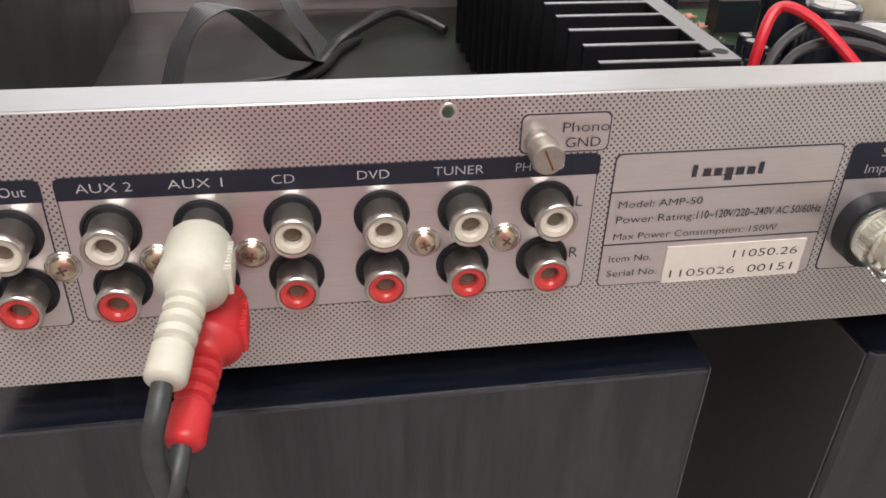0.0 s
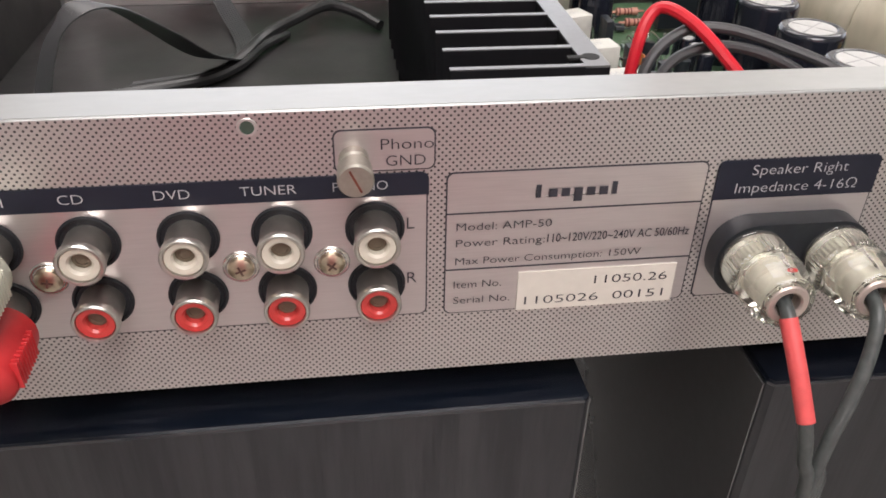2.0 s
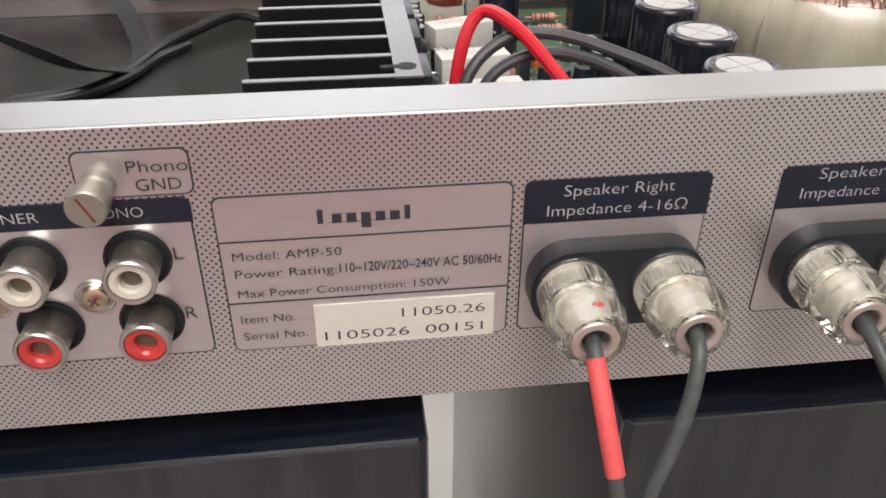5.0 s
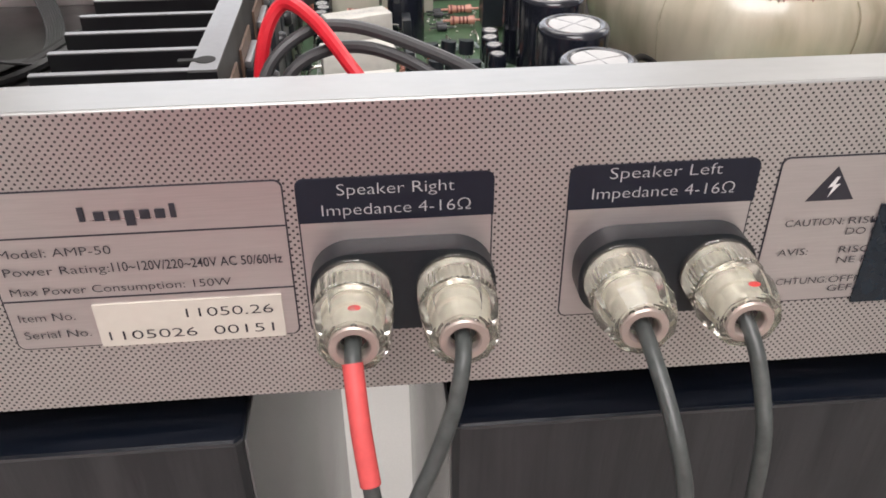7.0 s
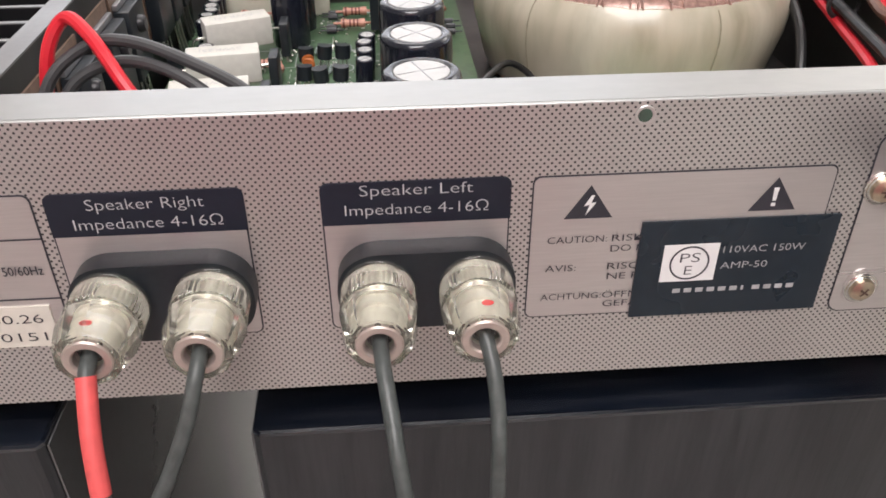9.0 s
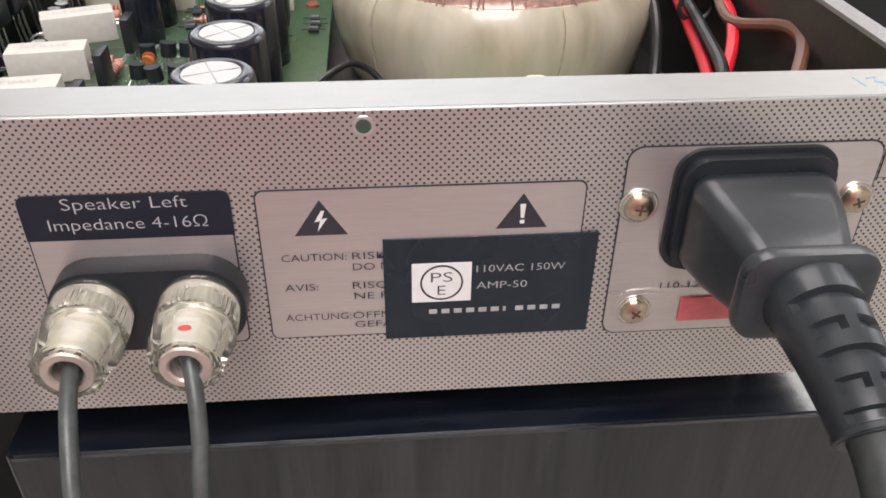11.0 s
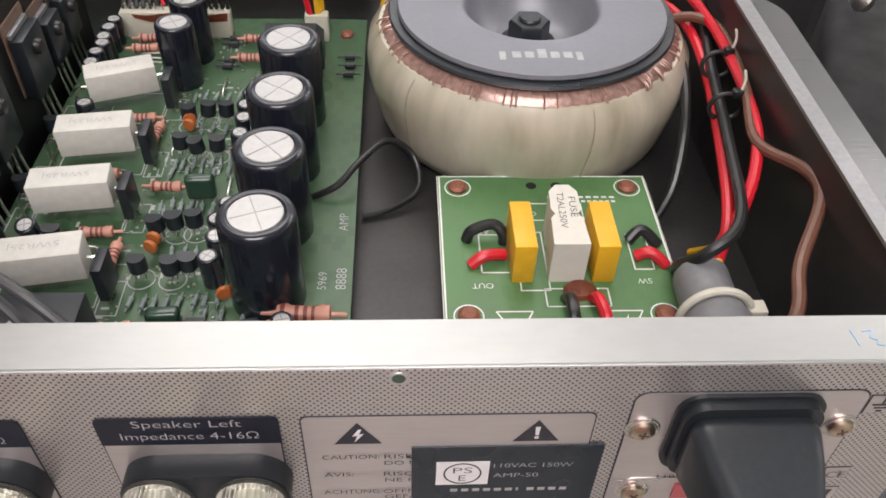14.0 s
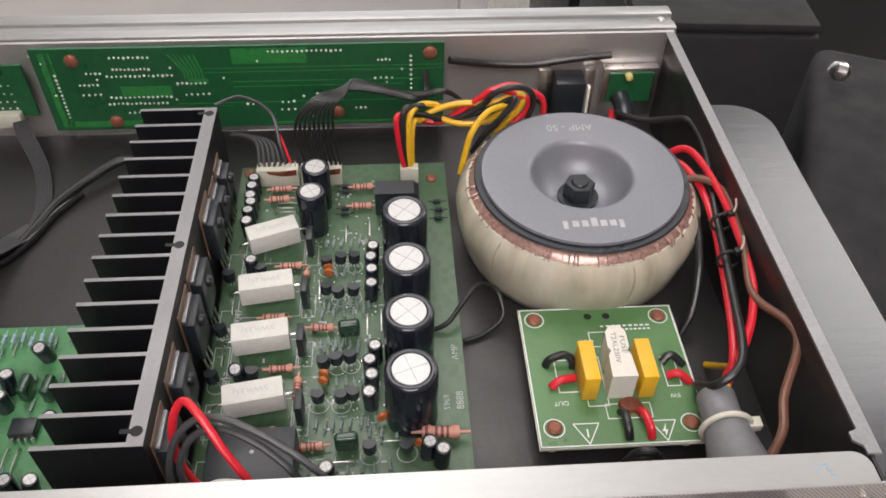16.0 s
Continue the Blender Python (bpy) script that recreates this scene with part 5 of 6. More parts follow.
disc = part("clamp_disc", lathe([(2.4, 4.6), (4.52, 4.6), (4.56, 4.66), (4.52, 4.78), (2.5, 4.78), (2.4, 4.76), (2.31, 4.7), (2.22, 4.55), (2.08, 4.15), (1.85, 3.75), (1.5, 3.45), (1.1, 3.3), (0.01, 3.28), (0.01, 3.2), (1.15, 3.2), (1.6, 3.35), (1.98, 3.65), (2.2, 4.05)], 72, ring=True, m=Matrix.Translation((TX, TYC, 0))), M_DISC, tor, "dished grey metal disc")
part("washer", lathe([(0.95, 3.29), (0.95, 3.42), (0.5, 3.45)], 24, m=Matrix.Translation((TX, TYC, 0))), M_PLASTIC, tor)
part("bolt", lathe([(0.72, 3.44), (0.72, 4.1), (0.66, 4.18), (0.36, 4.2)], 6, lathe([(0.4, 4.1), (0.4, 4.24), (0.34, 4.3), (0, 4.3)], 16, m=Matrix.Translation((TX, TYC, 0))), Matrix.Translation((TX, TYC, 0))), M_PLASTIC, tor, "black hexagon bolt")
lettering("AMP - 50", M_PALEINK, disc, TX, TYC + 3.55, 4.788, 0.48, 2.2, 0, 0, 180, "CENTER")
for k, (w, y0, y1) in enumerate(((0.2, -3.62, -3.14), (0.28, -3.5, -3.14), (0.28, -3.5, -3.14), (0.28, -3.5, -2.98), (0.28, -3.5, -3.14), (0.28, -3.5, -3.14), (0.2, -3.62, -3.14))):
    part("mark_bar", box(TX - 1.4 + k * 0.4, TX - 1.4 + k * 0.4 + w, TYC + y0, TYC + y1, 4.782, 4.788), M_PALEINK, disc, "pale bar of the maker's mark")

# ---------------------------------------------------------------- fuse board
FZ = 1.5
fb = thing("fuse_board", -7.1, 7.8, 0.3, "small green fuse board with yellow capacitors and white fuse holder", "circuit board")
part("substrate", box(-10.5, -3.85, 4.55, 11.35, FZ - 0.15, FZ), M_FUSEBOARD, fb, "green board")
part("pale_edge", box(-10.53, -3.82, 4.52, 11.38, FZ - 0.14, FZ - 0.03), M_PAPER, fb)
outline_bm = bmesh.new()
outline(-10.48, -3.87, 4.57, 11.33, FZ, 0.05, outline_bm)
for x, y in ((-9.88, 10.75), (-4.5, 10.75), (-9.85, 5.4), (-4.5, 5.4)):
    part("standoff", lathe([(0.32, 0.3), (0.32, FZ - 0.151)], 14, m=Matrix.Translation((x, y, 0))), M_TIE, fb)
    part("board_screw", lathe([(0.3, FZ), (0.3, FZ + 0.08), (0.2, FZ + 0.16), (0, FZ + 0.16)], 16, m=Matrix.Translation((x, y, 0))), M_RUST, fb, "rusty brown board screw")
    lathe([(0.42, FZ + 0.001), (0.42, FZ + 0.006), (0.38, FZ + 0.006), (0.38, FZ + 0.001)], 22, outline_bm, Matrix.Translation((x, y, 0)), ring=True)
for x0, x1, y0, y1 in ((-8.35, -7.5, 6.3, 8.7), (-7.7, -6.1, 9.2, 10.0), (-9.4, -8.5, 7.0, 8.6), (-5.0, -4.4, 7.1, 8.6), (-7.7, -5.9, 5.7, 6.4)):
    outline(x0, x1, y0, y1, FZ, 0.04, outline_bm)
for cx in (-8.6, -5.6):
    for a, b in (((cx - 0.5, 5.55), (cx + 0.5, 5.55)), ((cx - 0.5, 5.55), (cx, 4.65)), ((cx + 0.5, 5.55), (cx, 4.65))):
        d = Vector((b[0] - a[0], b[1] - a[1], 0))
        box(0, d.length, -0.02, 0.02, 0.001, 0.006, bm=outline_bm, m=Matrix.Translation((a[0], a[1], FZ)) @ Matrix.Rotation(math.atan2(d.y, d.x), 4, "Z"))
    if cx < -7:
        box(cx - 0.03, cx + 0.03, 4.95, 5.3, FZ + 0.001, FZ + 0.006, bm=outline_bm)
    else:
        prism([(cx - 0.02, 4.86), (cx + 0.12, 5.14), (cx + 0.02, 5.12), (cx + 0.08, 5.42), (cx - 0.12, 5.06), (cx - 0.02, 5.08)], FZ + 0.001, FZ + 0.006, "z", outline_bm)
for k, (y, w) in enumerate(((10.25, 2.2), (10.05, 1.7))):
    for j in range(9):
        box(-5.0 - j * w / 9 - w / 14, -5.0 - j * w / 9, y, y + 0.08, FZ + 0.001, FZ + 0.006, bm=outline_bm)
part("white_print", outline_bm, M_WHITEINK, fb, "white printed outlines")
for word, x, y in (("OUT", -7.55, 9.6), ("OUT", -9.1, 6.6), ("AC", -9.05, 8.8), ("SW", -4.6, 6.75)):
    lettering(word, M_WHITEINK, fb, x, y, FZ + 0.008, 0.2, 0, 0, 0, 180)
# black discs on the board paint the shade of two holes
for x in (-7.55, -6.75):
    part("drill_hole_shade", lathe([(0.17, FZ + 0.001), (0.15, FZ + 0.007), (0, FZ + 0.007)], 14, m=Matrix.Translation((x, 10.85, 0))), M_HOLE, fb)
for x0 in (-8.6, -6.33):
    c = part("box_capacitor", box(x0, x0 + 0.62, 6.6, 8.5, FZ, 2.9, 0.05), M_YELLOW, fb, "yellow box capacitor")
fh = part("fuse_holder", prism([(-7.42, 8.85), (-7.2, 9.15), (-6.8, 9.15), (-6.6, 8.85), (-6.6, 8.1), (-6.72, 7.9), (-6.6, 7.7), (-6.55, 6.65), (-7.55, 6.65), (-7.5, 7.7), (-7.36, 7.9), (-7.46, 8.1)], FZ, 2.95, "z"), M_FUSE, fb, "white plastic fuse holder")
lettering("FUSE", M_GREY_WIRE, fh, -6.9, 8.6, 2.96, 0.2, 0.85, 0, 0, -92)
lettering("T2AL250V", M_GREY_WIRE, fh, -7.22, 8.8, 2.96, 0.2, 1.5, 0, 0, -92)
part("glue", lathe([(0.5, FZ), (0.4, FZ + 0.12), (0, FZ + 0.16)], 12, m=Matrix.Translation((-6.7, 6.3, 0)) @ Matrix.Diagonal((1.0, 0.8, 1, 1))), M_GLUE, fb, "brown glue")
for pts, mat in (([(-9.75, 8.35, FZ), (-9.6, 8.4, FZ + 0.35), (-9.0, 8.5, FZ + 0.5), (-8.7, 8.35, FZ + 0.3), (-8.65, 8.2, FZ)], M_BLACK_WIRE), ([(-9.7, 7.25, FZ + 0.05), (-9.3, 7.4, FZ + 0.3), (-8.7, 7.55, FZ + 0.2)], M_RED_WIRE), ([(-5.0, 8.2, FZ + 0.1), (-4.6, 8.4, FZ + 0.35), (-4.1, 8.1, FZ)], M_BLACK_WIRE), ([(-4.9, 7.55, FZ + 0.1), (-4.5, 7.5, FZ + 0.3), (-4.05, 7.25, FZ)], M_RED_WIRE), ([(-7.15, 6.0, FZ), (-7.1, 5.7, FZ + 0.35), (-7.1, 5.1, FZ + 0.35), (-7.05, 4.8, FZ)], M_BLACK_WIRE), ([(-6.4, 6.0, FZ), (-6.35, 5.7, FZ + 0.35), (-6.25, 5.1, FZ + 0.35), (-6.2, 4.8, FZ)], M_RED_WIRE)):
    part("wire_end", tube(pts, 0.17, 10), mat, fb)

# ---------------------------------------------------------------- display board and front switch
db = thing("display_circuit_board", -23.5, 25.8, 0.3, "upright bright green display board seen from its solder side", "circuit board")
part("substrate", box(-33.8, -12.85, 25.65, 25.8, 1.05, 6.05), M_DISPLAY, db, "upright green board")
sol = bmesh.new()
rng = random.Random(9)


def dots(x0, x1, z0, z1, n):
    for k in range(n):
        f = k / max(1, n - 1)
        bmesh.ops.create_icosphere(sol, subdivisions=1, radius=rng.uniform(0.065, 0.095), matrix=Matrix.Translation((x0 + (x1 - x0) * f, 25.64, z0 + (z1 - z0) * f + rng.uniform(-0.02, 0.02))))


for x0, x1, z, n in ((-29.9, -28.0, 5.5, 9), (-29.9, -28.1, 4.8, 10), (-31.3, -30.6, 4.6, 4), (-30.3, -27.0, 4.4, 15), (-31.8, -30.9, 3.9, 5), (-30.4, -27.3, 3.1, 14), (-30.6, -27.6, 2.7, 14), (-26.8, -25.4, 3.9, 7), (-26.5, -25.3, 3.2, 5), (-21.9, -18.2, 5.7, 16), (-31.8, -30.9, 3.3, 4), (-29.7, -28.9, 2.1, 4), (-23.4, -22.8, 2.5, 3), (-21.5, -20.9, 2.6, 3), (-21.6, -20.9, 2.1, 3), (-16.3, -15.7, 5.1, 4), (-16.5, -15.6, 4.0, 4), (-17.6, -17.1, 2.1, 3)):
    dots(x0, x1, z, z, n)
dots(-32.9, -32.9, 4.5, 1.9, 12)
dots(-14.6, -14.6, 5.3, 3.3, 8)
for k in range(16):
    dots(*(2 * [rng.uniform(-33.6, -13.2)]), *(2 * [rng.uniform(1.2, 5.6)]), 1)
lanes = bmesh.new()
for x0, x1, z0, z1 in ((-26.2, -25.2, 3.9, 4.15), (-25.3, -12.95, 4.5, 4.53), (-25.3, -12.95, 4.75, 4.78), (-33.4, -33.1, 1.3, 5.8), (-32.9, -32.8, 1.3, 5.8), (-29.8, -27.2, 3.1, 3.75), (-23.8, -20.0, 5.0, 5.9), (-25.6, -24.2, 2.4, 2.44), (-24.0, -14.0, 3.9, 3.94), (-24.0, -15.0, 3.6, 3.63), (-27.0, -13.2, 2.6, 2.64), (-33.0, -26.0, 1.25, 1.6), (-22.0, -14.0, 1.15, 1.3)):
    box(x0, x1, 25.63, 25.649, z0, z1, bm=lanes)
for k in range(6):
    prism([(-27.0 + 0.25 * k, 5.6), (-26.9 + 0.25 * k, 5.6), (-26.3 + 0.18 * k, 4.6), (-26.3 + 0.18 * k, 4.2), (-26.4 + 0.18 * k, 4.2), (-26.4 + 0.18 * k, 4.55)], 25.63, 25.648, "y", lanes)
tagged(part("copper_pattern", lanes, surface("bright_green_lane", (0.03, 0.2, 0.05), 0.3), db, "paler green copper lanes"), kind="stuff")
tagged(part("solder_points", sol, M_SOLDER, db, "rows of shiny solder points"), kind="stuff")
for x, z in ((-31.8, 5.4), (-13.6, 5.5), (-30.5, 1.6), (-18.6, 1.9)):
    part("board_screw", lathe([(0.36, 0.0), (0.36, 0.1), (0.2, 0.2), (0, 0.2)], 16), M_RUST, db, "rusty brown board screw", at(x, 25.64, z, 90))
lb = thing("control_circuit_board", -37.5, 25.8, 0.3, "smaller upright green control board", "circuit board")
part("substrate", box(-40.5, -34.4, 25.6, 25.75, 2.1, 5.2), M_DISPLAY, lb)
sol = bmesh.new()
for z in (2.6, 3.0, 3.5, 4.0):
    dots(-39.5, -35.4, z, z, 12)
tagged(part("solder_points", sol, M_SOLDER, lb), kind="stuff")
part("socket", box(-36.6, -35.2, 25.1, 25.59, 1.7, 2.5, 0.05), M_WHITE_PLUG, lb)
part("board_post", box(-40, -39.4, 25.65, 26.24, 2.4, 2.9, bm=box(-36, -35.4, 25.76, 26.24, 4.2, 4.7)), M_NICKEL, lb)
part("board_post", box(-34.0, -33.4, 25.81, 26.24, 4.9, 5.5, bm=box(-13.8, -13.2, 25.81, 26.24, 4.9, 5.5)), M_NICKEL, db)
sw = thing("power_switch", -6.2, 25.7, 0.3, "black power switch in a metal bracket", "switch")
part("switch_body", box(-6.9, -5.3, 24.8, 26.2, 0.9, 3.9, 0.06), M_PLASTIC, sw)
part("bracket", box(-7.7, -7.0, 25.8, 26.24, 0.6, 4.1, 0.05, box(-5.2, -4.6, 25.8, 26.24, 0.6, 4.1, 0.05)), M_NICKEL, sw)
part("contact", box(-5.25, -5.1, 24.6, 24.9, 1.0, 3.8, 0.02), M_BRASS, sw)
part("plug_shell", box(-6.5, -5.6, 24.1, 24.79, 0.9, 1.6, 0.05), M_WHITE_PLUG, sw)
ir = thing("standby_circuit_board", -2.6, 25.7, 0.3, "tiny green standby board on a metal bracket", "circuit board")
part("substrate", box(-3.9, -1.5, 25.5, 25.65, 2.2, 4.0), M_DISPLAY, ir)
part("bracket", box(-4.2, -1.2, 25.66, 26.24, 1.2, 4.2, 0.05), M_NICKEL, ir)
part("led", lathe([(0.2, 0), (0.2, 0.3), (0, 0.45)], 12), surface("amber_led", (0.7, 0.55, 0.2), 0.3), ir, "", at(-2.9, 25.5, 3.9, 90))
part("sleeve", tube([(-3.2, 25.45, 2.6), (-3.1, 24.9, 2.4), (-3.0, 24.3, 1.9)], 0.5, 14), M_RUBBER, ir, "black shrink sleeve")

# ---------------------------------------------------------------- wiring inside


def wire(name, label, pts, r, mat, seg=10):
    return tagged(part(name, tube(pts, r, seg), mat, None, label), category="wire")


wire("red_loop_wire", "red insulated wire looping over the rear of the board", [(-21.5, 2.4, 2.4), (-22.6, 2.9, 2.9), (-23.1, 3.2, 4.4), (-22.95, 3.5, 6.0), (-22.5, 3.75, 6.75), (-21.9, 3.2, 6.6), (-21.2, 2.4, 5.9), (-20.5, 1.8, 5.0), (-20.0, 1.5, 3.8), (-19.9, 1.6, 2.4)], 0.14, M_RED_WIRE)
wire("grey_loop_wire", "dark grey insulated wire looping over the rear of the board", [(-20.6, 1.7, 2.3), (-22.3, 1.9, 2.6), (-23.2, 2.4, 4.0), (-22.9, 3.0, 5.6), (-22.1, 3.35, 6.3), (-21.2, 3.2, 6.45), (-20.0, 2.7, 6.2), (-18.7, 2.0, 5.7), (-17.9, 1.6, 4.6), (-17.8, 1.5, 1.3)], 0.125, M_GREY_WIRE)
wire("grey_loop_wire", "dark grey insulated wire looping over the rear of the board", [(-20.4, 1.9, 2.3), (-22.0, 2.1, 2.8), (-22.9, 2.6, 4.2), (-22.5, 3.0, 5.5), (-21.7, 3.15, 6.0), (-20.7, 2.8, 6.1), (-19.6, 2.2, 5.7), (-18.9, 1.7, 4.8), (-18.7, 1.6, 1.3)], 0.125, M_GREY_WIRE)
wire("white_wire", "white insulated wire lying over the relay", [(-22.6, 2.5, 2.0), (-22.2, 2.9, 2.9), (-21.2, 2.85, 3.0), (-20.2, 2.6, 2.7), (-20.0, 2.0, 2.2)], 0.15, M_WHITE_WIRE)
# transformer leads along the side wall
wire("red_mains_wire", "thick red transformer lead beside the side wall", [(-2.8, 18.7, 3.4), (-2.5, 18.5, 4.2), (-1.9, 18.1, 4.7), (-1.5, 16.8, 4.75), (-1.2, 14.2, 4.6), (-1.3, 10.6, 4.4), (-1.7, 8.8, 4.1), (-2.3, 7.5, 3.6), (-3.0, 6.7, 2.9), (-3.4, 6.0, 2.45)], 0.17, M_RED_WIRE)
wire("red_mains_wire", "thick red transformer lead beside the side wall", [(-2.7, 18.2, 3.3), (-2.3, 17.9, 4.1), (-1.76, 16.4, 4.1), (-1.6, 14.5, 3.8), (-1.93, 11.4, 3.5), (-2.7, 7.4, 3.3), (-3.3, 6.0, 2.5)], 0.17, M_RED_WIRE)
wire("brown_mains_wire", "brown insulated lead beside the side wall", [(-2.9, 16.6, 3.5), (-2.5, 16.5, 4.2), (-1.6, 16.0, 4.6), (-1.0, 14.8, 4.6), (-1.2, 11.8, 4.5), (-1.55, 9.4, 4.3), (-0.98, 7.5, 4.8), (-0.98, 6.4, 4.7), (-1.85, 4.8, 4.0), (-2.3, 3.5, 3.8), (-2.9, 2.7, 3.3)], 0.17, M_BROWN_WIRE)
wire("black_mains_wire", "black insulated lead along the transformer", [(-2.4, 15.9, 3.2), (-2.35, 15.2, 3.7), (-2.25, 14.2, 3.5), (-2.5, 12.4, 2.8), (-2.9, 11.0, 1.5), (-3.4, 10.4, 0.6)], 0.17, M_BLACK_WIRE)
wire("black_mains_wire", "black insulated lead between the red leads", [(-3.6, 24.2, 2.4), (-2.6, 22.8, 2.9), (-1.6, 21.9, 3.6), (-1.0, 20.8, 4.3), (-0.98, 18.2, 4.5), (-1.5, 14.2, 4.0), (-2.1, 9.9, 3.9), (-2.7, 6.7, 3.8), (-3.7, 5.9, 3.3), (-4.0, 6.6, 2.2), (-3.6, 7.5, 1.0)], 0.17, M_BLACK_WIRE)
wire("red_switch_wire", "red lead from the power switch", [(-3.6, 25.0, 1.9), (-3.9, 23.6, 1.8), (-4.0, 22.6, 1.2)], 0.17, M_RED_WIRE)
wire("black_front_cable", "thin black cable along the front plate", [(-12.6, 25.3, 5.2), (-10.9, 25.9, 4.6), (-8.4, 25.95, 4.4), (-6.0, 25.95, 4.7), (-3.9, 25.95, 4.9)], 0.2, M_BLACK_WIRE)
wire("thin_black_wire", "thin black wire looping from the board to the case floor", [(-14.4, 10.5, 1.35), (-13.6, 10.6, 1.75), (-12.9, 11.4, 2.1), (-12.1, 12.4, 2.1), (-11.3, 12.5, 1.5), (-11.1, 11.6, 0.8), (-12.0, 10.9, 0.5), (-12.9, 10.6, 0.45)], 0.11, M_BLACK_WIRE)
for k, (dx, dz) in enumerate(((0, 0), (0.3, 0.1), (0.15, 0.3))):
    wire("black_coil_wire", "black lead coiled under the fuse board", [(-7.6 + dx, 3.9, 0.45), (-7.3 + dx, 3.9, 1.6 + dz), (-6.6 + dx, 3.8, 1.8 + dz), (-6.1 + dx, 3.9, 0.45)], 0.17, M_BLACK_WIRE)
wire("red_coil_wire", "red lead beside the fuse board", [(-6.0, 3.9, 0.5), (-5.7, 3.2, 1.0), (-5.2, 2.9, 1.3), (-4.9, 2.2, 1.4)], 0.17, M_RED_WIRE)
shr = thing("inlet_sleeve", -3.65, 4.2, 0.3, "grey shrink sleeve over the inlet wires, bound with a nylon tie", "cable sleeve")
part("sleeve", tube([(-3.6, 6.0, 2.3), (-3.64, 5.3, 2.35), (-3.66, 4.5, 2.4), (-3.7, 3.5, 2.5), (-3.8, 2.4, 2.7), (-4.0, 0.6, 3.0)], lambda t: 0.74 + 0.38 * min(1, max(0, t - 0.3) * 2.2), 22), M_SHRINK, shr)
part("cable_tie", tube([(-3.66 + 0.92 * math.cos(a), 4.5 + 0.05 * math.sin(a), 2.41 + 0.92 * math.sin(a)) for a in [math.pi * 2 * k / 20 for k in range(21)]], 0.11, 8, 2), M_TIE, shr, "milky nylon cable tie")
part("tie_head", box(-2.95, -2.4, 4.3, 4.75, 2.4, 2.8, 0.05), M_TIE, shr)
for y, x, z in ((13.6, -1.5, 4.25), (11.6, -1.75, 4.0)):
    tie = thing("wire_tie", x, y, z, "black cable tie with a pale cut tail round the transformer leads", "cable tie", "ties round the transformer leads")
    part("loop", tube([(x + 0.5 * math.cos(radians(20 * k)), y + 0.06 * math.sin(radians(20 * k)), z + 0.42 * math.sin(radians(20 * k))) for k in range(19)], 0.075, 8, 2), M_BLACK_WIRE, tie)
    part("lock", box(x + 0.1, x + 0.4, y - 0.16, y + 0.12, z + 0.36, z + 0.62, 0.04), M_BLACK_WIRE, tie)
    part("tail", tube([(x + 0.3, y - 0.05, z + 0.5), (x + 0.42, y + 0.1, z + 0.85), (x + 0.4, y + 0.3, z + 1.1)], 0.045, 6, 4), M_TIE, tie, "pale cut tail")
wire("yellow_earth_wire", "short yellow lead entering the grey sleeve", [(-3.4, 5.8, 2.6), (-3.0, 6.5, 2.75), (-2.6, 7.3, 2.3), (-2.5, 8.2, 1.2), (-2.7, 8.8, 0.5)], 0.14, M_YELLOW_WIRE)
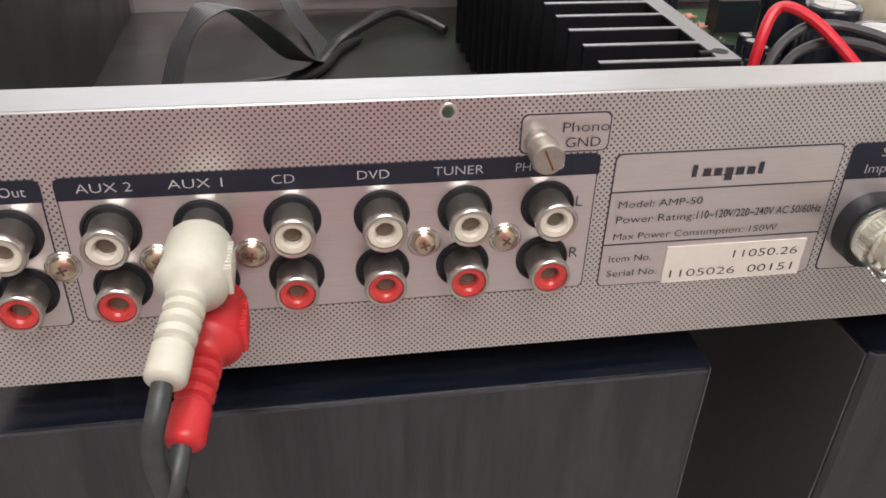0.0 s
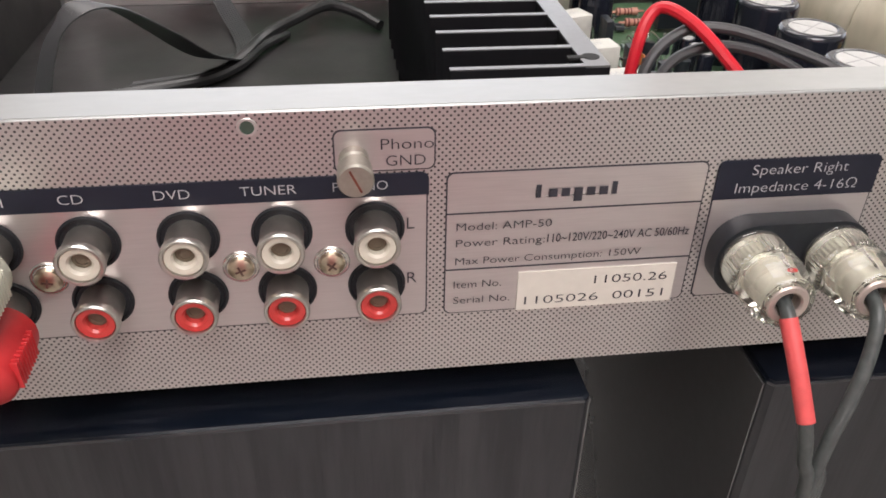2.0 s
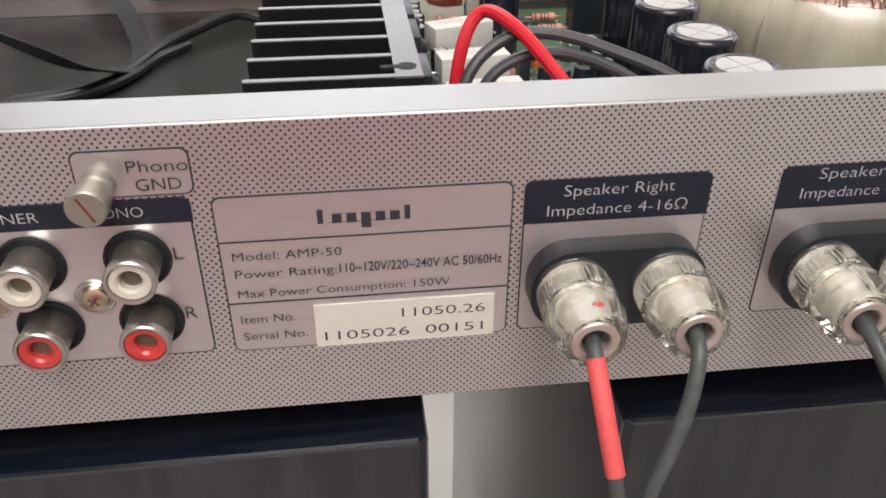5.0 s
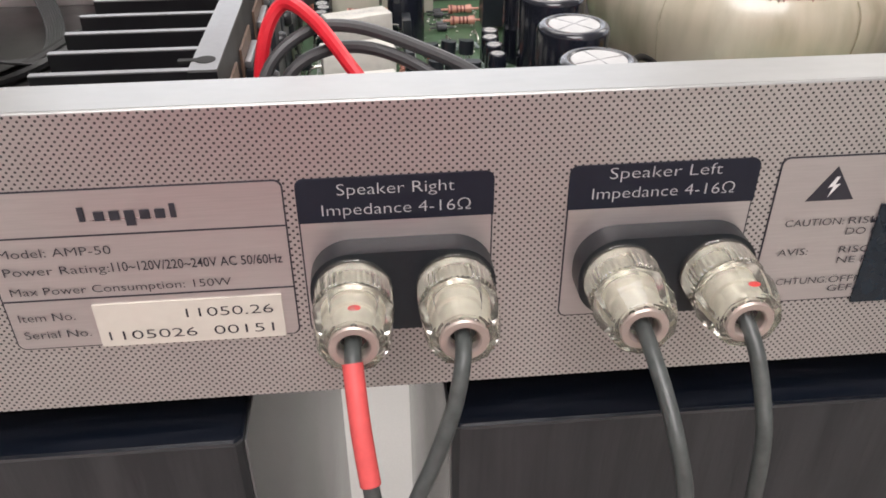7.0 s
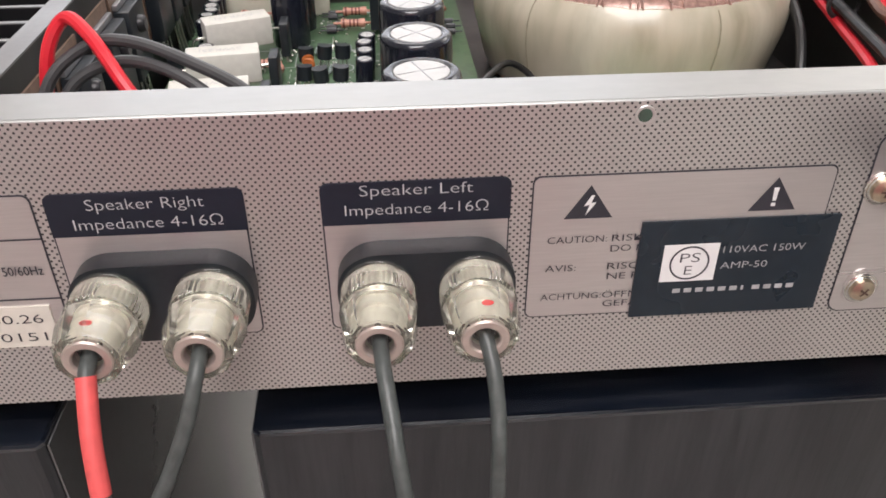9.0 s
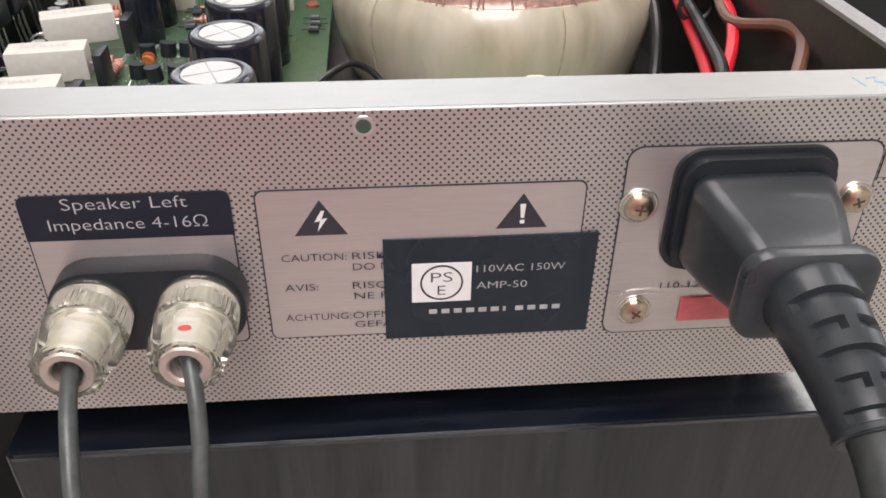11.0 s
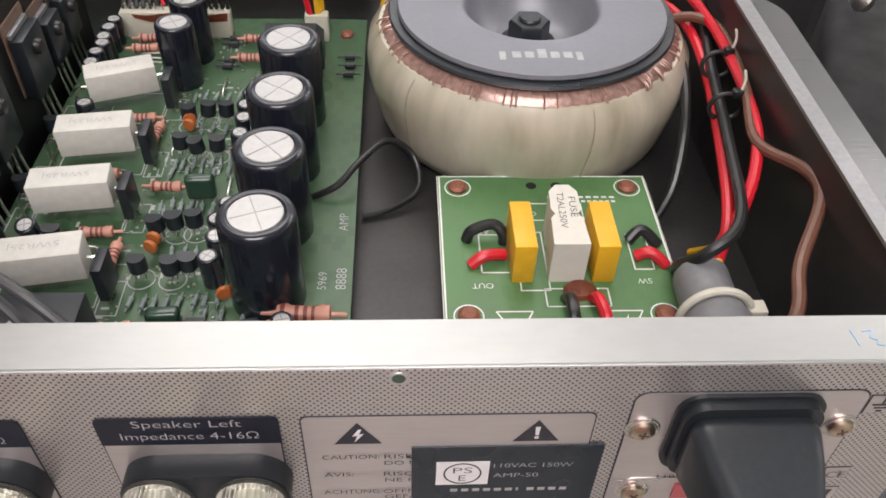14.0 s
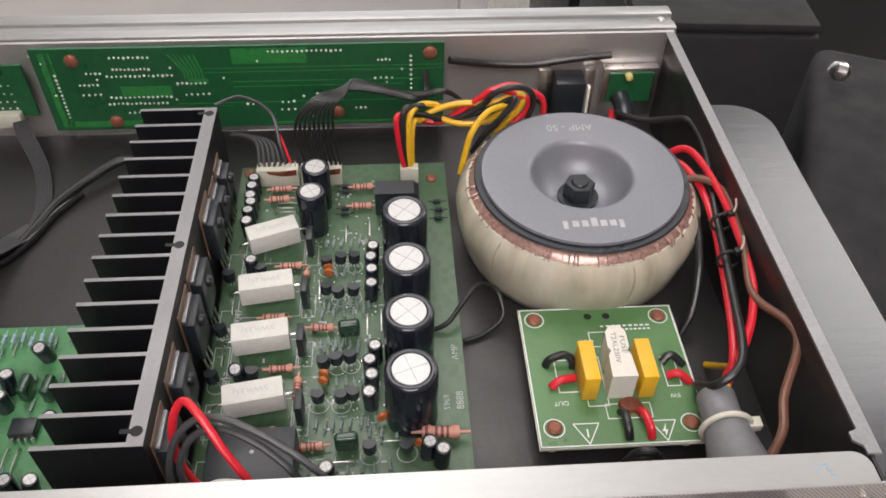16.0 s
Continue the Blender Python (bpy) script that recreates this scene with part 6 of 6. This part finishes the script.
# harness from the board to the transformer
HARNESS = (
    (M_RED_WIRE, "red", [(-15.1, 20.2, 2.2), (-15.36, 20.4, 3.7), (-15.45, 20.65, 5.0), (-15.0, 21.4, 4.6), (-14.5, 22, 3.95), (-13.3, 22, 3.75), (-12.2, 22, 4.4), (-11.25, 22, 5.2), (-10.68, 22, 5.6), (-9.8, 22, 5.4), (-9.0, 22, 5.0), (-8.95, 22, 4.3), (-9.7, 21.8, 3.6)]),
    (M_RED_WIRE, "red", [(-15.0, 20.45, 2.2), (-15.2, 20.6, 3.7), (-15.3, 20.95, 4.9), (-14.8, 21.7, 4.3), (-13.6, 22.3, 3.5), (-12.3, 22.4, 3.9), (-10.9, 22.4, 5.1), (-9.8, 22.5, 5.5), (-8.7, 22.5, 5.1), (-8.05, 22.5, 4.5), (-7.95, 22.4, 3.2)]),
    (M_BLACK_WIRE, "black", [(-15.0, 20.25, 2.2), (-15.15, 20.4, 3.8), (-15.1, 20.7, 5.35), (-14.5, 21.6, 5.0), (-13.4, 22.3, 4.6), (-12.2, 22.3, 4.7), (-11.2, 22.1, 4.4), (-10.0, 22.3, 3.9)]),
    (M_BLACK_WIRE, "black", [(-14.9, 20.45, 2.2), (-14.95, 20.6, 3.8), (-14.8, 20.95, 4.9), (-14.3, 21.6, 4.5), (-13.5, 21.9, 4.1), (-12.65, 21.8, 4.0), (-11.25, 21.75, 4.85), (-10.7, 21.7, 5.55), (-9.9, 21.7, 5.9), (-9.0, 21.8, 5.7), (-8.67, 21.9, 4.85), (-8.9, 21.9, 3.9)]),
    (M_BLACK_WIRE, "black", [(-13.6, 22.0, 3.9), (-12.2, 21.9, 4.1), (-10.8, 21.8, 4.6), (-9.75, 21.2, 5.6), (-10.3, 20.9, 4.8), (-11.2, 20.8, 3.7), (-11.7, 20.9, 2.6)]),
    (M_YELLOW_WIRE, "yellow", [(-14.85, 20.25, 2.2), (-14.9, 20.4, 3.8), (-14.8, 20.8, 5.0), (-14.4, 21.8, 4.85), (-13.95, 22.0, 4.85), (-13.2, 22.3, 4.5), (-12.2, 22.5, 4.2), (-11.0, 22.4, 4.2), (-10.0, 22.4, 4.4)]),
    (M_YELLOW_WIRE, "yellow", [(-14.75, 20.45, 2.2), (-14.75, 20.6, 3.6), (-14.65, 20.95, 4.5), (-14.3, 21.6, 4.15), (-13.65, 22, 4.4), (-12.4, 22, 4.8), (-10.6, 22, 4.85), (-9.55, 22, 5.3), (-9.15, 22, 5.1), (-9.35, 21.9, 4.5), (-10.0, 21.9, 3.6), (-10.5, 22.1, 2.6)]),
    (M_YELLOW_WIRE, "yellow", [(-13.2, 21.9, 4.0), (-12.2, 21.5, 3.95), (-10.97, 21.5, 4.1), (-10.05, 21.5, 4.95), (-11.0, 20.9, 5.1), (-11.85, 20.1, 4.5), (-12.2, 19.75, 3.3), (-12.4, 19.5, 2.4)]),
)
for mat, nm, pts in HARNESS:
    wire(nm + "_harness_wire", nm + " insulated wire of the twisted transformer harness", pts, 0.155, mat)
# ribbon of fine black wires to the display board
for k in range(9):
    x = -20.0 + 0.21 * k
    end = [(-13.9 + 0.05 * k, 24.6, 3.6), (-13.95 + 0.03 * k, 25.3, 4.6)] if k < 5 else [(-12.9, 23.4, 4.25 + 0.05 * k), (-11.6, 23.6, 3.4)]
    wire("ribbon_wire", "thin black wire of an arched ribbon to the display board", [(x, 20.5, 2.4), (x - 0.35 + 0.02 * k, 20.65, 3.9), (x - 0.1, 20.85, 5.15 + 0.05 * k), (x + 0.9 - 0.06 * k, 21.3, 5.95), (-17.8 + 0.03 * k, 22.0 + 0.1 * k, 5.75), (-16.4, 22.7 + 0.08 * k, 5.1), (-14.6, 23.0 + 0.07 * k, 4.4)] + end, 0.085, M_BLACK_WIRE, 6)
for k in range(5):
    wire("ribbon_wire", "thin black wire of a ribbon along the heat sink", [(-22.3 + 0.25 * k, 20.5, 2.4), (-22.5 + 0.2 * k, 21.7, 2.9), (-23.2 + 0.1 * k, 22.3, 2.9), (-24.0, 22.9 + 0.06 * k, 2.5)], 0.08, M_GREY_WIRE, 6)
wire("thin_grey_wire", "thin grey screened wire from the heat sink to the connector", [(-24.0, 21.2, 5.6), (-22.9, 22.0, 5.5), (-21.6, 21.9, 4.6), (-21.2, 20.9, 3.4), (-21.0, 20.5, 2.5)], 0.09, M_GREY_WIRE, 8)
wire("thin_red_wire", "thin red wire into the connector", [(-21.25, 21.45, 3.6), (-20.95, 20.9, 3.0), (-20.75, 20.5, 2.5)], 0.07, M_RED_WIRE, 8)
# flat cables on the case floor


def ribbon(name, label, pts, width, mat, ways=8):
    """A flat cable of joined fine wires."""
    bm = bmesh.new()
    path = smooth_path(pts, 10)
    prev = None
    for i, p in enumerate(path):
        d = (path[min(i + 1, len(path) - 1)] - path[max(i - 1, 0)]).normalized()
        side = d.cross(Vector((0, 0, 1))).normalized()
        up = side.cross(d).normalized()
        ring = []
        n = ways * 2
        for k in range(n + 1):
            ring.append(bm.verts.new(p + side * width * (k / n - 0.5) + up * (0.05 if k % 2 else 0.02)))
        for k in range(n, -1, -1):
            ring.append(bm.verts.new(p + side * width * (k / n - 0.5) - up * (0.05 if k % 2 else 0.02)))
        if prev:
            for k in range(len(ring)):
                bm.faces.new((prev[k], prev[(k + 1) % len(ring)], ring[(k + 1) % len(ring)], ring[k]))
        else:
            bm.faces.new(ring)
        prev = ring
    bm.faces.new(prev)
    return tagged(part(name, bm, mat, None, label), category="cable")


ribbon("flat_grey_cable", "arched dark grey ribbon cable above the case floor", [(-38.2, 9.6, 1.4), (-38.0, 9.8, 2.8), (-37.55, 10.1, 4.1), (-36.85, 10.5, 4.95), (-36.1, 11.5, 4.7), (-35.2, 13.0, 3.5), (-34.4, 15.2, 1.9), (-33.8, 17.3, 0.9), (-33.2, 18.6, 0.5)], 1.1, M_GREY_WIRE)
ribbon("flat_grey_cable", "flat dark ribbon cable from the control board to the floor", [(-35.2, 25.0, 2.2), (-34.9, 24.3, 1.9), (-34.1, 23.0, 0.8), (-33.4, 20.8, 0.5), (-33.2, 18.6, 0.5), (-34.0, 17.0, 0.45), (-37.0, 16.0, 0.42)], 0.8, M_GREY_WIRE)
wire("black_flat_cable", "black cable across the case floor", [(-27.6, 21.6, 0.6), (-28.6, 22.6, 0.9), (-29.8, 22.7, 1.2), (-31.3, 21.4, 1.0), (-32.5, 19.9, 0.8), (-33.2, 18.0, 0.7), (-34.2, 16.4, 0.6), (-37.0, 15.4, 0.5)], 0.24, M_BLACK_WIRE)
wire("black_flat_cable", "black cable across the case floor", [(-31.6, 21.0, 0.55), (-32.6, 19.3, 0.6), (-33.3, 17.4, 0.6), (-34.6, 15.8, 0.6), (-37.5, 15.0, 0.5)], 0.22, M_BLACK_WIRE)

# ---------------------------------------------------------------- background beyond the amplifier
tb = thing("white_table", -40, 105, FLOOR_Z, "white table standing behind the amplifier", "table")
part("tabletop", box(-130, 4, 115, 190, -34, -30.5, 0.4), M_TABLE, tb)
for x, y in ((-125, 120), (-1, 120), (-125, 185), (-1, 185)):
    part("leg", box(x - 2.5, x + 2.5, y - 2.5, y + 2.5, FLOOR_Z, -34.02, 0.3), M_TABLE, tb)
# white panel added under the tabletop so the cabinet gap looks bright
part("gap_backing_panel", box(-122, -4, 117, 119, FLOOR_Z + 1, -34.02), M_TABLE, tb, "added white panel that brightens the cabinet gap")
tp = thing("camera_stand", -50, 125, -30.5, "small black tripod stand on the white table", "tripod")
for dx, dy in ((-4, -2), (4, -2), (0, 4)):
    part("leg", tube([(-50 + 2 * dx, 125 + dy, -30.4), (-50 + dx * 0.2, 125 + dy * 0.2, -5)], 0.5, 8, 1), M_PLASTIC, tp)
part("head", lathe([(1.2, -5.5), (1.2, -2.5), (0.8, -2)], 14, m=Matrix.Translation((-50, 125, 0))), M_PLASTIC, tp)


def dark_slab(name, label, category, x, y, turn, sx, sy, sz, mat, bev=0.4):
    """A dark upright body on a low plinth, with a thin capping along its top."""
    t = thing(name, x, y, FLOOR_Z, label, category)
    m = at(x, y, FLOOR_Z, 0, 0, turn)
    part("plinth", box(-sx / 2 + 1, sx / 2 - 1, -sy / 2 + 1, sy / 2 - 1, 0, 3), M_GLOSSBLACK, t, "", m)
    part("body", box(-sx / 2, sx / 2, -sy / 2, sy / 2, 3.01, sz - 0.8, bev), mat, t, "", m)
    part("capping", box(-sx / 2 + 0.2, sx / 2 - 0.2, -sy / 2 + 0.2, sy / 2 - 0.2, sz - 0.79, sz, 0.25), mat, t, "", m)
    return t


dark_slab("standing_loudspeaker", "tall black cloth-fronted loudspeaker standing behind the amplifier", "loudspeaker", 8.2, 48, -4, 13, 22, 100, M_FOAM)
ch = thing("padded_chair", 21, 36, FLOOR_Z, "chair with a black padded back", "chair")
cm = at(21, 36, FLOOR_Z, 0, 0, -24)
part("backrest", box(-4.5, 4.5, -18, 18, 50, 88, 1.5, seg=3), M_FOAM, ch, "black padded back", cm)
part("seat", box(-4.5, 30, -18, 18, 42, 48, 1.5, seg=3), M_FOAM, ch, "", cm)
for dx, dy in ((-3, -16), (-3, 16), (28, -16), (28, 16)):
    part("leg", box(dx - 1, dx + 1, dy - 1, dy + 1, 0, 50.5 if dx < 0 else 42.5, 0.2), M_GLOSSBLACK, ch, "", cm)
dark_slab("folded_case", "black cloth equipment case", "case", 31, 30, -28, 10, 60, 97, M_FOAM, 1.5)
kb = lathe([(0.7, 0), (0.9, 0.6), (0.6, 1.3), (0, 1.5)], 16)
tagged(part("case_knob", kb, M_NICKEL, None, "round pale metal knob on the case", at(23.2, 46.5, -10.5, 0, -60, 0)), category="knob")
dark_slab("shelf_unit", "dark shelf unit with a pale top edge", "shelf", 40, 110, 0, 60, 30, 96, M_GLOSSBLACK)
